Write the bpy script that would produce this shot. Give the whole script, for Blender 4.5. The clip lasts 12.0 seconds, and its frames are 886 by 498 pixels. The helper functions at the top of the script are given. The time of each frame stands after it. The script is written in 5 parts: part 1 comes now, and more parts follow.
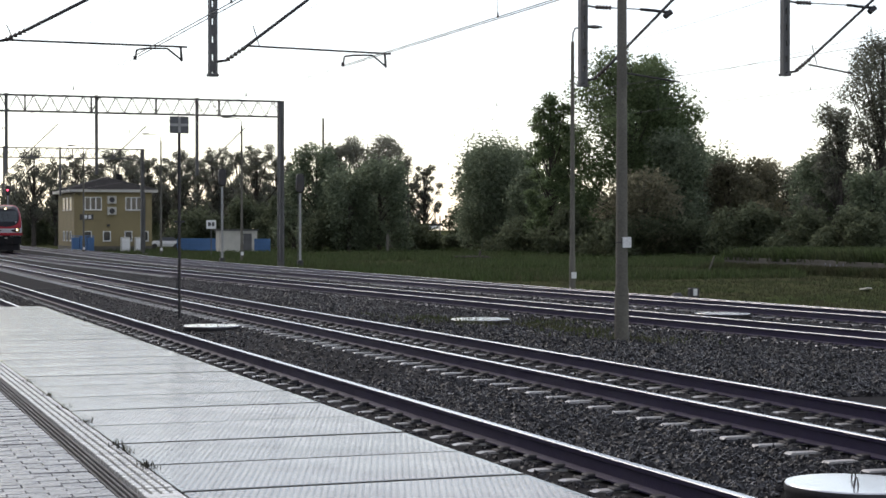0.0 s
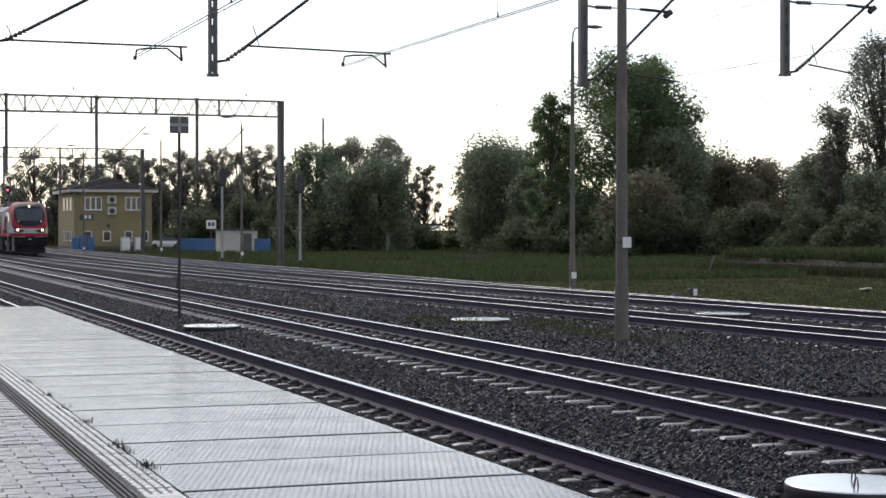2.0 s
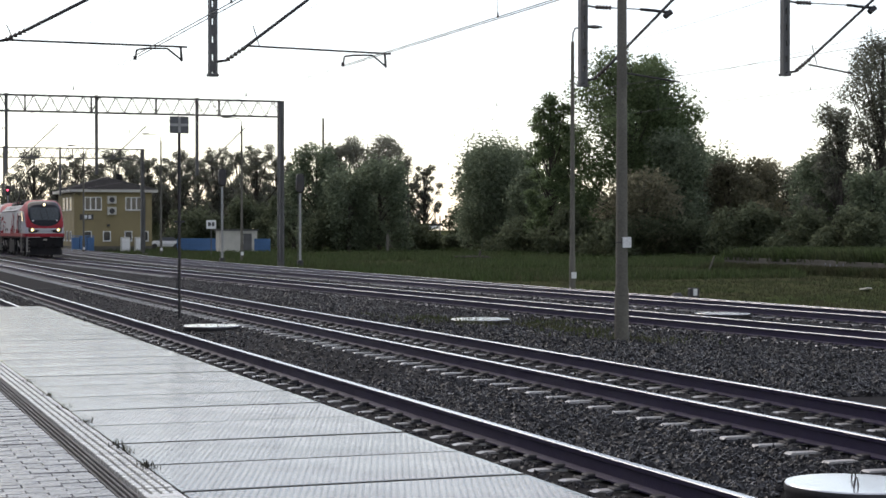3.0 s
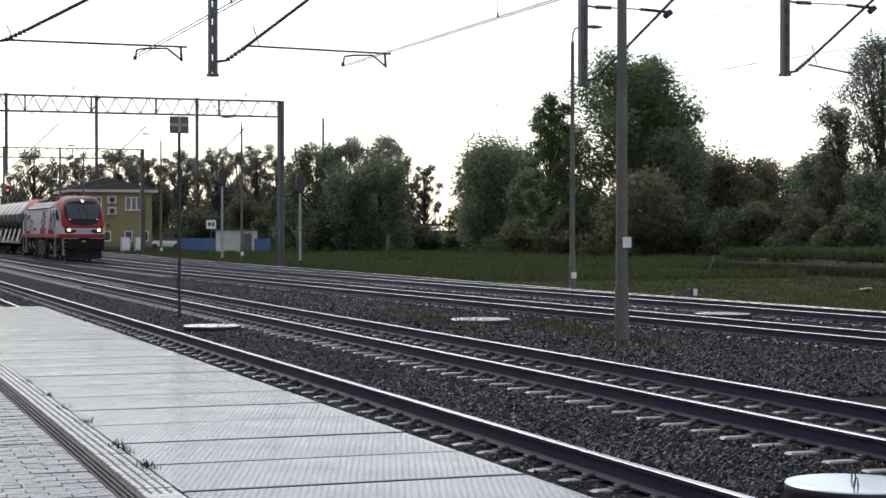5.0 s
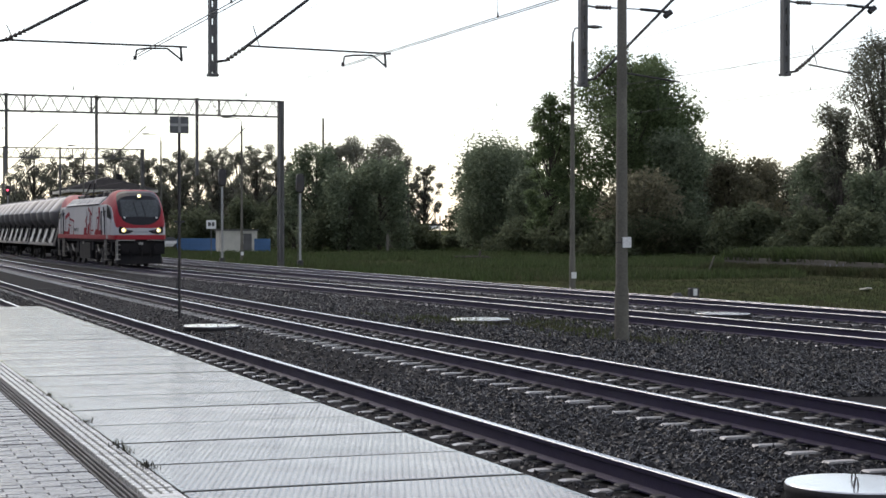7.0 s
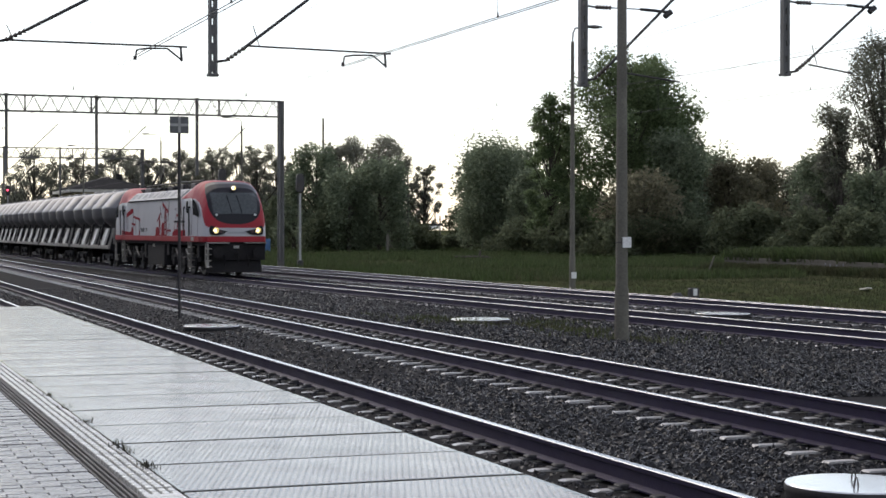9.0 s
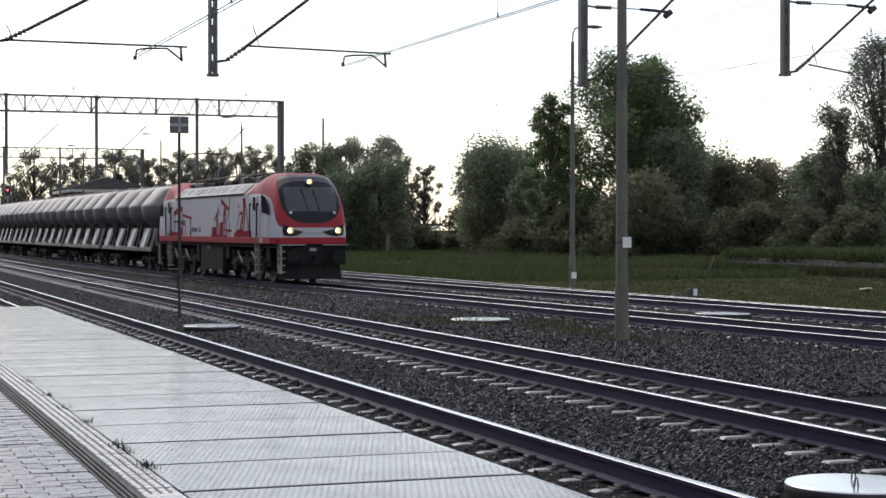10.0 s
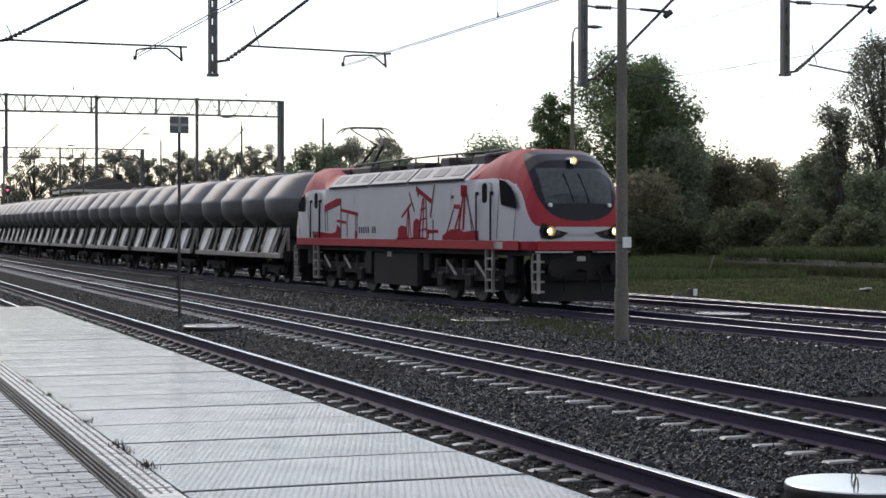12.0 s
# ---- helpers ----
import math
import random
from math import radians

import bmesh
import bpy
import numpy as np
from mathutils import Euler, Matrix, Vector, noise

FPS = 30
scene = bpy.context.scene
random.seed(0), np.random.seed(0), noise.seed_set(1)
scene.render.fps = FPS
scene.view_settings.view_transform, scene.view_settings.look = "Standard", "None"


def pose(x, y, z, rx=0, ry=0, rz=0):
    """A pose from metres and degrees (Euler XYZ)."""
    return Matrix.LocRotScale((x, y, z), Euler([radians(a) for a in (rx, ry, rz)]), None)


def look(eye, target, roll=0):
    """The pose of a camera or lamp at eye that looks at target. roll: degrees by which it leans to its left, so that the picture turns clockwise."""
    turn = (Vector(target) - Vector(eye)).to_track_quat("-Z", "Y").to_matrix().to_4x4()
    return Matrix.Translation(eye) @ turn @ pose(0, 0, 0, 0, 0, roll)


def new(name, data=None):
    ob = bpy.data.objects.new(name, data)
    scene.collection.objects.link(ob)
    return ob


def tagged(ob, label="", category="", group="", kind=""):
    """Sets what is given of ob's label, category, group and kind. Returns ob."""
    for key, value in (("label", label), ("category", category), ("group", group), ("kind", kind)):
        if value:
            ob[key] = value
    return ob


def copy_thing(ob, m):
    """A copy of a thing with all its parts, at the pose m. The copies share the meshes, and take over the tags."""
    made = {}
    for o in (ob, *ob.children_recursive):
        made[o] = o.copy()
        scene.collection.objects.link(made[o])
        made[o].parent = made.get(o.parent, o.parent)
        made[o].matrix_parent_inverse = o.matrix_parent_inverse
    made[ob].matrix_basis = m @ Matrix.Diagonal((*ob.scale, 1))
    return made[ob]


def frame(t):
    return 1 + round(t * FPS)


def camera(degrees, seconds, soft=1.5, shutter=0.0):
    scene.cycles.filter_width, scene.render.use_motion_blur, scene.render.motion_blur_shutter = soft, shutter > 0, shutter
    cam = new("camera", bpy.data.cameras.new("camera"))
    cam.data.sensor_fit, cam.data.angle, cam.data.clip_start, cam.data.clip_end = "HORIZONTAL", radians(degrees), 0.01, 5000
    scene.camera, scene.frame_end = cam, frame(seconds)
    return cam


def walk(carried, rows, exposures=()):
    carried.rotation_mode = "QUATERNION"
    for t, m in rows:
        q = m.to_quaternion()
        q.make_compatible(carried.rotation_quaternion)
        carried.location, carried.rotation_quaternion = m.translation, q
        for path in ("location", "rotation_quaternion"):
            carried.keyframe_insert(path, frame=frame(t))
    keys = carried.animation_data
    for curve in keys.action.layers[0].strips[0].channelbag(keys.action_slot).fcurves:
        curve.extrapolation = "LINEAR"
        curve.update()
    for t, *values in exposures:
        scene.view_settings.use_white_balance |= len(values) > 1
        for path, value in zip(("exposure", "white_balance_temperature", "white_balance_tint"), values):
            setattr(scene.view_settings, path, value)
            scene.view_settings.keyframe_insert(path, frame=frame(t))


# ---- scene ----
cam = camera(28.83, 12.0, soft=1.6)
CAM_Z = 1.79
walk(cam, [(0.0, pose(0, 0, CAM_Z, 89.343, 0, -19.865)), (12.0, pose(0, 0, CAM_Z, 89.343, 0, -19.865))], exposures=[(0.0, 0.62, 7350, 12), (12.0, 0.62, 7350, 12)])

# ---- world and light ----
SUN_ELEV, SUN_AZ = 40.0, -16.0          # azimuth from +y towards +x
world = bpy.data.worlds.new("sky")
scene.world = world
world.use_nodes = True
wn = world.node_tree
sky = wn.nodes.new("ShaderNodeTexSky")
sky.sky_type = "NISHITA"
sky.sun_disc = False
sky.sun_elevation = radians(SUN_ELEV)
sky.sun_rotation = radians(SUN_AZ)
sky.air_density, sky.dust_density, sky.ozone_density = 1.0, 0.35, 1.0
# a thin, even veil of cloud over the clear sky
veil = wn.nodes.new("ShaderNodeMix")
veil.data_type = "RGBA"
veil.inputs["Factor"].default_value = 0.45
veil.inputs["B"].default_value = (4.75, 5.0, 6.1, 1)
wn.links.new(sky.outputs[0], veil.inputs["A"])
wn.links.new(veil.outputs["Result"], wn.nodes["Background"].inputs[0])
wn.nodes["Background"].inputs[1].default_value = 0.15
sun = new("sun", bpy.data.lights.new("sun", "SUN"))
sun.data.energy, sun.data.angle, sun.data.color = 0.85, radians(45), (1.0, 0.95, 0.88)
sd = Vector((math.sin(radians(SUN_AZ)) * math.cos(radians(SUN_ELEV)), math.cos(radians(SUN_AZ)) * math.cos(radians(SUN_ELEV)), math.sin(radians(SUN_ELEV))))
sun.matrix_world = look(sd * 50, (0, 0, 0))


# ---- materials ----
def material(name, base, rough=0.6, metal=0.0, second=None, scale=6.0, amount=0.5, fine=60.0, bump=0.15, rvar=0.1, per_piece=0.0, islands=False, coords="Object", emit=None, spec=0.5, grain_amount=0.25):
    """Two scales of colour noise, uneven gloss and a bump."""
    m = bpy.data.materials.new(name)
    m.use_nodes = True
    t = m.node_tree
    N, L = t.nodes, t.links
    b = N["Principled BSDF"]
    b.inputs["Metallic"].default_value = metal
    b.inputs["Specular IOR Level"].default_value = spec
    tc = N.new("ShaderNodeTexCoord")
    n1, n2 = N.new("ShaderNodeTexNoise"), N.new("ShaderNodeTexNoise")
    n1.inputs["Scale"].default_value, n1.inputs["Detail"].default_value = scale, 5
    n2.inputs["Scale"].default_value, n2.inputs["Detail"].default_value = fine, 3
    L.new(tc.outputs[coords], n1.inputs["Vector"])
    L.new(tc.outputs[coords], n2.inputs["Vector"])
    mix = N.new("ShaderNodeMix")
    mix.data_type = "RGBA"
    second = second or tuple(c * 0.6 for c in base)
    mix.inputs["A"].default_value, mix.inputs["B"].default_value = (*base, 1), (*second, 1)
    ramp = N.new("ShaderNodeMapRange")
    ramp.inputs["From Min"].default_value, ramp.inputs["From Max"].default_value = 0.35, 0.7
    ramp.inputs["To Max"].default_value = amount
    L.new(n1.outputs["Fac"], ramp.inputs["Value"])
    L.new(ramp.outputs[0], mix.inputs["Factor"])
    last = mix.outputs["Result"]
    grain = N.new("ShaderNodeMix")
    grain.data_type, grain.blend_type = "RGBA", "MULTIPLY"
    g2 = N.new("ShaderNodeMapRange")
    g2.inputs["From Min"].default_value, g2.inputs["From Max"].default_value = 0.3, 0.7
    g2.inputs["To Min"].default_value, g2.inputs["To Max"].default_value = 1 - grain_amount, 1 + 0.6 * grain_amount
    L.new(n2.outputs["Fac"], g2.inputs["Value"])
    grain.inputs["Factor"].default_value = 1.0
    L.new(last, grain.inputs["A"])
    L.new(g2.outputs[0], grain.inputs["B"])
    last = grain.outputs["Result"]
    if per_piece:
        src = N.new("ShaderNodeNewGeometry").outputs["Random Per Island"] if islands else N.new("ShaderNodeObjectInfo").outputs["Random"]
        pr = N.new("ShaderNodeMapRange")
        pr.inputs["To Min"].default_value, pr.inputs["To Max"].default_value = 1 - per_piece, 1 + per_piece
        L.new(src, pr.inputs["Value"])
        pm = N.new("ShaderNodeMix")
        pm.data_type, pm.blend_type = "RGBA", "MULTIPLY"
        pm.inputs["Factor"].default_value = 1.0
        L.new(last, pm.inputs["A"])
        L.new(pr.outputs[0], pm.inputs["B"])
        last = pm.outputs["Result"]
    L.new(last, b.inputs["Base Color"])
    rr = N.new("ShaderNodeMapRange")
    rr.inputs["To Min"].default_value, rr.inputs["To Max"].default_value = max(0.02, rough - rvar), min(1, rough + rvar)
    L.new(n1.outputs["Fac"], rr.inputs["Value"])
    L.new(rr.outputs[0], b.inputs["Roughness"])
    if bump:
        bn = N.new("ShaderNodeBump")
        bn.inputs["Strength"].default_value, bn.inputs["Distance"].default_value = bump, 0.01
        L.new(n2.outputs["Fac"], bn.inputs["Height"])
        L.new(bn.outputs[0], b.inputs["Normal"])
    if emit:
        b.inputs["Emission Color"].default_value = (*emit[:3], 1)
        b.inputs["Emission Strength"].default_value = emit[3]
    return m


def studded(name, base, pitch, rough):
    """Dark-jointed plate with rows of small raised studs, wet."""
    m = material(name, base, rough, 0.0, tuple(c * 0.7 for c in base), 1.3, 0.7, 220, 0.0, 0.14, 0.12)
    t = m.node_tree
    N, L = t.nodes, t.links
    tc = N.new("ShaderNodeTexCoord")
    mp = N.new("ShaderNodeMapping")
    mp.inputs["Scale"].default_value = (2 * math.pi / pitch,) * 3
    mp.inputs["Rotation"].default_value = (0, 0, radians(45))
    L.new(tc.outputs["Object"], mp.inputs["Vector"])
    sep = N.new("ShaderNodeSeparateXYZ")
    L.new(mp.outputs[0], sep.inputs[0])
    mul = N.new("ShaderNodeMath")
    mul.operation = "MULTIPLY"
    for k in (0, 1):
        s = N.new("ShaderNodeMath")
        s.operation = "SINE"
        L.new(sep.outputs[k], s.inputs[0])
        L.new(s.outputs[0], mul.inputs[k])
    bn = N.new("ShaderNodeBump")
    bn.inputs["Strength"].default_value, bn.inputs["Distance"].default_value = 0.07, 0.004
    L.new(mul.outputs[0], bn.inputs["Height"])
    b = N["Principled BSDF"]
    L.new(bn.outputs[0], b.inputs["Normal"])
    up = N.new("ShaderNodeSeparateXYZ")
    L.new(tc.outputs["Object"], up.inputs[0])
    # base colour scaled by height: darker between the studs, paler on their tops
    stud_tone = N.new("ShaderNodeMapRange")
    stud_tone.inputs["From Min"].default_value, stud_tone.inputs["From Max"].default_value = 0.0002, 0.0011
    stud_tone.inputs["To Min"].default_value, stud_tone.inputs["To Max"].default_value = 0.34, 1.3
    L.new(up.outputs[2], stud_tone.inputs["Value"])
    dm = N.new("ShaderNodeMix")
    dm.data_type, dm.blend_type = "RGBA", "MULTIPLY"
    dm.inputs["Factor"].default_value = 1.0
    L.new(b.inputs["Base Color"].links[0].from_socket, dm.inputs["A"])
    L.new(stud_tone.outputs[0], dm.inputs["B"])
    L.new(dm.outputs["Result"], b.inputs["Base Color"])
    return m


def leaf_material(name, base, second, vary=0.3, through_light=0.72):
    m = material(name, base, 0.6, 0.0, second, 0.35, 0.8, 3.0, 0.0, 0.1, vary, True)
    t = m.node_tree
    b = t.nodes["Principled BSDF"]
    b.inputs["Specular IOR Level"].default_value = 0.06
    tr = t.nodes.new("ShaderNodeBsdfTranslucent")
    t.links.new(b.inputs["Base Color"].links[0].from_socket, tr.inputs["Color"])
    mx = t.nodes.new("ShaderNodeMixShader")
    mx.inputs[0].default_value = through_light
    t.links.new(b.outputs[0], mx.inputs[1])
    t.links.new(tr.outputs[0], mx.inputs[2])
    t.links.new(mx.outputs[0], t.nodes["Material Output"].inputs["Surface"])
    return m


M_BALLAST = material("ballast_grey", (0.02, 0.019, 0.019), 1.0, 0, (0.012, 0.0115, 0.0115), 0.5, 0.7, 28, 0.9, 0.0, spec=0.1)
M_STONE = material("ballast_stone", (0.022, 0.0216, 0.023), 0.42, 0, (0.015, 0.0145, 0.015), 0.6, 0.7, 50, 0.25, 0.12, 0.6, True, spec=0.25)
# the purple-blue sheen of the rail sides is put into the base colour
M_RAIL = material("rail_steel_wet_sheen", (0.02, 0.014, 0.045), 0.5, 0.0, (0.026, 0.018, 0.04), 5, 0.6, 60, 0.3, spec=0.35)
M_RAILTOP = material("rail_head_polished", (0.5, 0.5, 0.52), 0.25, 1.0, (0.5, 0.5, 0.52), 2, 0.5, 90, 0.02, 0.06)
M_SLEEPER = material("sleeper_concrete", (0.5, 0.485, 0.46), 0.3, 0, (0.3, 0.28, 0.26), 3, 0.7, 60, 0.3, 0.15, 0.15)
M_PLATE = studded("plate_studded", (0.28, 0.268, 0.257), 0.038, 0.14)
M_PAVER = material("paver_concrete", (0.2, 0.195, 0.19), 0.3, 0, (0.1, 0.098, 0.097), 1.7, 0.8, 90, 0.25, 0.14, 0.2)
M_TACTILE = material("tactile_light", (0.7, 0.69, 0.64), 0.25, 0, (0.5, 0.49, 0.45), 2.5, 0.6, 90, 0.25, 0.12, 0.12)
M_JOINT = material("joint_dark", (0.03, 0.03, 0.03), 0.95, 0, None, 6, 0.5, 60, 0.4)
M_PLATFORM = material("platform_concrete", (0.25, 0.245, 0.24), 0.7, 0, (0.16, 0.155, 0.15), 1.5, 0.6, 40, 0.3)
M_GRASS_GROUND = material("grass_soil", (0.052, 0.068, 0.027), 1.0, 0, (0.08, 0.068, 0.042), 0.13, 0.8, 5, 0.3, 0.0, spec=0.0)
M_GRASS = leaf_material("grass_blade", (0.058, 0.074, 0.034), (0.08, 0.072, 0.044), 0.2, 0.4)
M_TALLGRASS = leaf_material("grass_lush", (0.056, 0.082, 0.032), (0.072, 0.08, 0.042), 0.3, 0.45)
M_STEEL = material("steel_painted_grey", (0.1, 0.1, 0.1), 0.6, 0.1, (0.065, 0.06, 0.056), 2, 0.6, 40, 0.1)
M_DARKSTEEL = material("steel_dark", (0.035, 0.035, 0.038), 0.6, 0.2, (0.055, 0.045, 0.04), 3, 0.6, 50, 0.15)
M_WIRE = material("copper_wire_dull", (0.09, 0.085, 0.085), 0.6, 0.4, None, 1, 0.3, 20, 0)
M_POLE = material("pole_concrete", (0.12, 0.112, 0.09), 0.9, 0, (0.075, 0.07, 0.056), 1.2, 0.7, 30, 0.4)
M_WHITE = material("white_paint", (0.72, 0.72, 0.7), 0.45, 0, (0.6, 0.59, 0.56), 2, 0.5, 40, 0.05)
M_LID = material("lid_wet_pale", (0.72, 0.72, 0.72), 0.14, 0.75, (0.6, 0.6, 0.6), 2.5, 0.6, 50, 0.01, 0.04, grain_amount=0.1)
M_BARK = material("bark", (0.06, 0.05, 0.04), 0.9, 0, None, 2, 0.6, 20, 0.6)


# ---- mesh helpers ----
class Shape:
    """Collects vertices and faces for one mesh."""

    def __init__(self):
        self.v, self.f, self.s = [], [], []

    def add(self, vs, fs, smooth=False):
        n = len(self.v)
        self.v += [tuple(p) for p in vs]
        self.f += [tuple(i + n for i in q) for q in fs]
        self.s += [smooth] * len(fs)
        return self

    def box(self, x0, x1, y0, y1, z0, z1, c=0.0):
        """A box; c: chamfer of its upper and upright edges."""
        if c <= 0:
            vs = [(x, y, z) for z in (z0, z1) for x, y in ((x0, y0), (x1, y0), (x1, y1), (x0, y1))]
            return self.add(vs, [(3, 2, 1, 0), (4, 5, 6, 7), (0, 1, 5, 4), (1, 2, 6, 5), (2, 3, 7, 6), (3, 0, 4, 7)])

        def ring(d, z):
            a, b, e, g = x0 + d, x1 - d, y0 + d, y1 - d
            return [(a + c, e, z), (b - c, e, z), (b, e + c, z), (b, g - c, z), (b - c, g, z), (a + c, g, z), (a, g - c, z), (a, e + c, z)]
        return self.loft([ring(0, z0), ring(0, z1 - c), ring(c * 0.8, z1)], smooth=False)

    def loft(self, rings, smooth=True, cap=True):
        n = len(rings[0])
        vs = [p for r in rings for p in r]
        fs = [(k * n + i, k * n + (i + 1) % n, (k + 1) * n + (i + 1) % n, (k + 1) * n + i) for k in range(len(rings) - 1) for i in range(n)]
        self.add(vs, fs, smooth)
        if cap:
            self.add(rings[0], [tuple(range(n - 1, -1, -1))])
            self.add(rings[-1], [tuple(range(n))])
        return self

    def tube(self, a, b, r0, r1=None, n=8, cap=True):
        a, b = Vector(a), Vector(b)
        r1 = r0 if r1 is None else r1
        w = (b - a).normalized()
        u = w.orthogonal().normalized()
        k = w.cross(u)
        ring = lambda p, r: [p + (u * math.cos(2 * math.pi * i / n) + k * math.sin(2 * math.pi * i / n)) * r for i in range(n)]
        return self.loft([ring(a, r0), ring(b, r1)], n > 5, cap)

    def path(self, pts, r, n=6):
        for a, b in zip(pts, pts[1:]):
            self.tube(a, b, r, n=n)
        return self

    def lathe(self, profile, n=20, centre=(0, 0, 0), axis="z"):
        """profile: (radius, height) from bottom to top."""
        def at(r, h, i):
            c, s = r * math.cos(2 * math.pi * i / n), r * math.sin(2 * math.pi * i / n)
            p = (c, s, h) if axis == "z" else ((h, c, s) if axis == "x" else (s, h, c))
            return tuple(p[j] + centre[j] for j in range(3))
        return self.loft([[at(r, h, i) for i in range(n)] for r, h in profile])

    def mesh(self, name):
        me = bpy.data.meshes.new(name)
        me.from_pydata(self.v, [], self.f)
        me.polygons.foreach_set("use_smooth", self.s)
        me.update()
        return me


def part(name, shape, mat, parent=None, label="", at=None):
    me = shape if isinstance(shape, bpy.types.Mesh) else shape.mesh(name)
    if not me.materials:
        me.materials.append(mat)
    ob = new(name, me)
    if parent is not None:
        ob.parent = parent
    if at is not None:
        ob.matrix_basis = at
    if label:
        ob["label"] = label
    return ob


def thing(name, label, category, m=None, group="", kind=""):
    ob = new(name)
    ob.empty_display_size = 0.2
    if m is not None:
        ob.matrix_basis = m
    return tagged(ob, label, category, group, kind)


def from_arrays(name, verts, faces, mat, smooth=False):
    """verts (n, 3) and faces (m, k) as arrays."""
    me = bpy.data.meshes.new(name)
    k = faces.shape[1]
    me.vertices.add(len(verts))
    me.vertices.foreach_set("co", np.asarray(verts, dtype=np.float32).ravel())
    me.loops.add(faces.size)
    me.loops.foreach_set("vertex_index", faces.astype(np.int32).ravel())
    me.polygons.add(len(faces))
    me.polygons.foreach_set("loop_start", np.arange(0, faces.size, k, dtype=np.int32))
    me.polygons.foreach_set("use_smooth", np.full(len(faces), smooth))
    me.update(calc_edges=True)
    me.materials.append(mat)
    return me


# ---- plan of the lines ----
X_A, X_B = 5.83, 8.54               # near platform track: far rail; second track: near rail
GAUGE = 1.507
X_1, X_2 = X_A - GAUGE / 2, X_B + GAUGE / 2
Z_LOW = -0.25                        # rail heads of the two farther tracks


def x_3(y):
    """Centre of the third track, a wide curve."""
    return 15.25 + 2.797e-4 * max(0.0, 146.8 - y) ** 2


def x_4(y):
    return x_3(y) + 5.15 + 0.02 * max(0.0, y - 95.0)


def ground_z(x, y):
    """Height of the ballast and the ground beyond."""
    def mixz(a, b, t):
        t = min(1, max(0, t))
        return a + (b - a) * t * t * (3 - 2 * t)
    lim = x_4(y) + 1.6
    for c, zt in ((X_1, 0.0), (X_2, 0.0), (x_3(y), Z_LOW), (x_4(y), Z_LOW)):
        if abs(x - c) < 1.35:
            return zt - (0.196 if abs(x - c) < 0.62 else 0.205) - 0.02 * max(0, abs(x - c) - 1.0)
    if x < X_B + 2.6:
        return -0.235 - 0.03 * math.sin(x * 2.1)
    if x < x_3(y) - 1.6:
        return mixz(-0.24, Z_LOW - 0.225, (x - X_B - 2.6) / (x_3(y) - 1.6 - X_B - 2.6))
    if x < lim:
        return Z_LOW - 0.225
    return mixz(Z_LOW - 0.235, Z_LOW - 0.42, (x - lim) / 3.0) + 0.05 * noise.noise(Vector((x * 0.2, y * 0.2, 0)))


# ---- ground ----
def sheet(name, xs, ys, fz, mat):
    vs = [(x, y, fz(x, y)) for y in ys for x in xs]
    n = len(xs)
    fs = [(j * n + i, j * n + i + 1, (j + 1) * n + i + 1, (j + 1) * n + i) for j in range(len(ys) - 1) for i in range(n - 1)]
    return Shape().add(vs, fs, True).mesh(name)


def ballast_sheet():
    """Strips across the lines, following the curve of the third track."""
    ys = [-30 + 2.0 * i for i in range(60)] + [90 + 6.0 * i for i in range(70)]
    vs, fs, n = [], [], 150
    for y in ys:
        x0, x1 = -8.0, x_4(y) + 1.9
        vs += [(x0 + (x1 - x0) * i / (n - 1), y, ground_z(x0 + (x1 - x0) * i / (n - 1), y)) for i in range(n)]
    for j in range(len(ys) - 1):
        fs += [(j * n + i, j * n + i + 1, (j + 1) * n + i + 1, (j + 1) * n + i) for i in range(n - 1)]
    return Shape().add(vs, fs, True).mesh("ballast_bed")


tagged(part("ballast_bed", ballast_sheet(), M_BALLAST), "dark grey crushed stone ballast bed under the tracks", "ballast", kind="structure")
gx = [-3000, -600, -120, -30, -8.2] + [-8 + 2 * i for i in range(28)] + [50, 56, 64, 75, 90, 120, 180, 300, 700, 3000]
gy = [-3000, -600, -120] + [-40 + 4 * i for i in range(76)] + [280, 320, 400, 600, 1200, 4000]
tagged(part("ground", sheet("ground", gx, gy, lambda x, y: (ground_z(x, y) if x > x_4(y) + 1.6 else Z_LOW - 0.5), M_GRASS_GROUND), M_GRASS_GROUND), "flat green grassland with worn brownish patches", "ground", kind="structure")


# ---- tracks ----
def rail_ring(x, y, z, nx, ny, prof):
    return [(x + nx * u, y + ny * u, z + w) for u, w in prof]


WEB = [(-0.075, -0.172), (0.075, -0.172), (0.075, -0.16), (0.012, -0.14), (0.011, -0.05), (0.035, -0.036), (0.036, -0.006), (-0.036, -0.006), (-0.035, -0.036), (-0.011, -0.05), (-0.012, -0.14), (-0.075, -0.16)]
HEAD = [(-0.036, -0.006), (0.036, -0.006), (0.032, -0.001), (0.02, 0.0), (-0.02, 0.0), (-0.032, -0.001)]


def rail_shape(fx, z, ys, prof):
    rings = []
    for y in ys:
        d = (fx(y + 0.5) - fx(y - 0.5))
        l = math.hypot(1, d)
        rings.append(rail_ring(fx(y), y, z, 1 / l, -d / l, prof))
    return Shape().loft(rings, False)


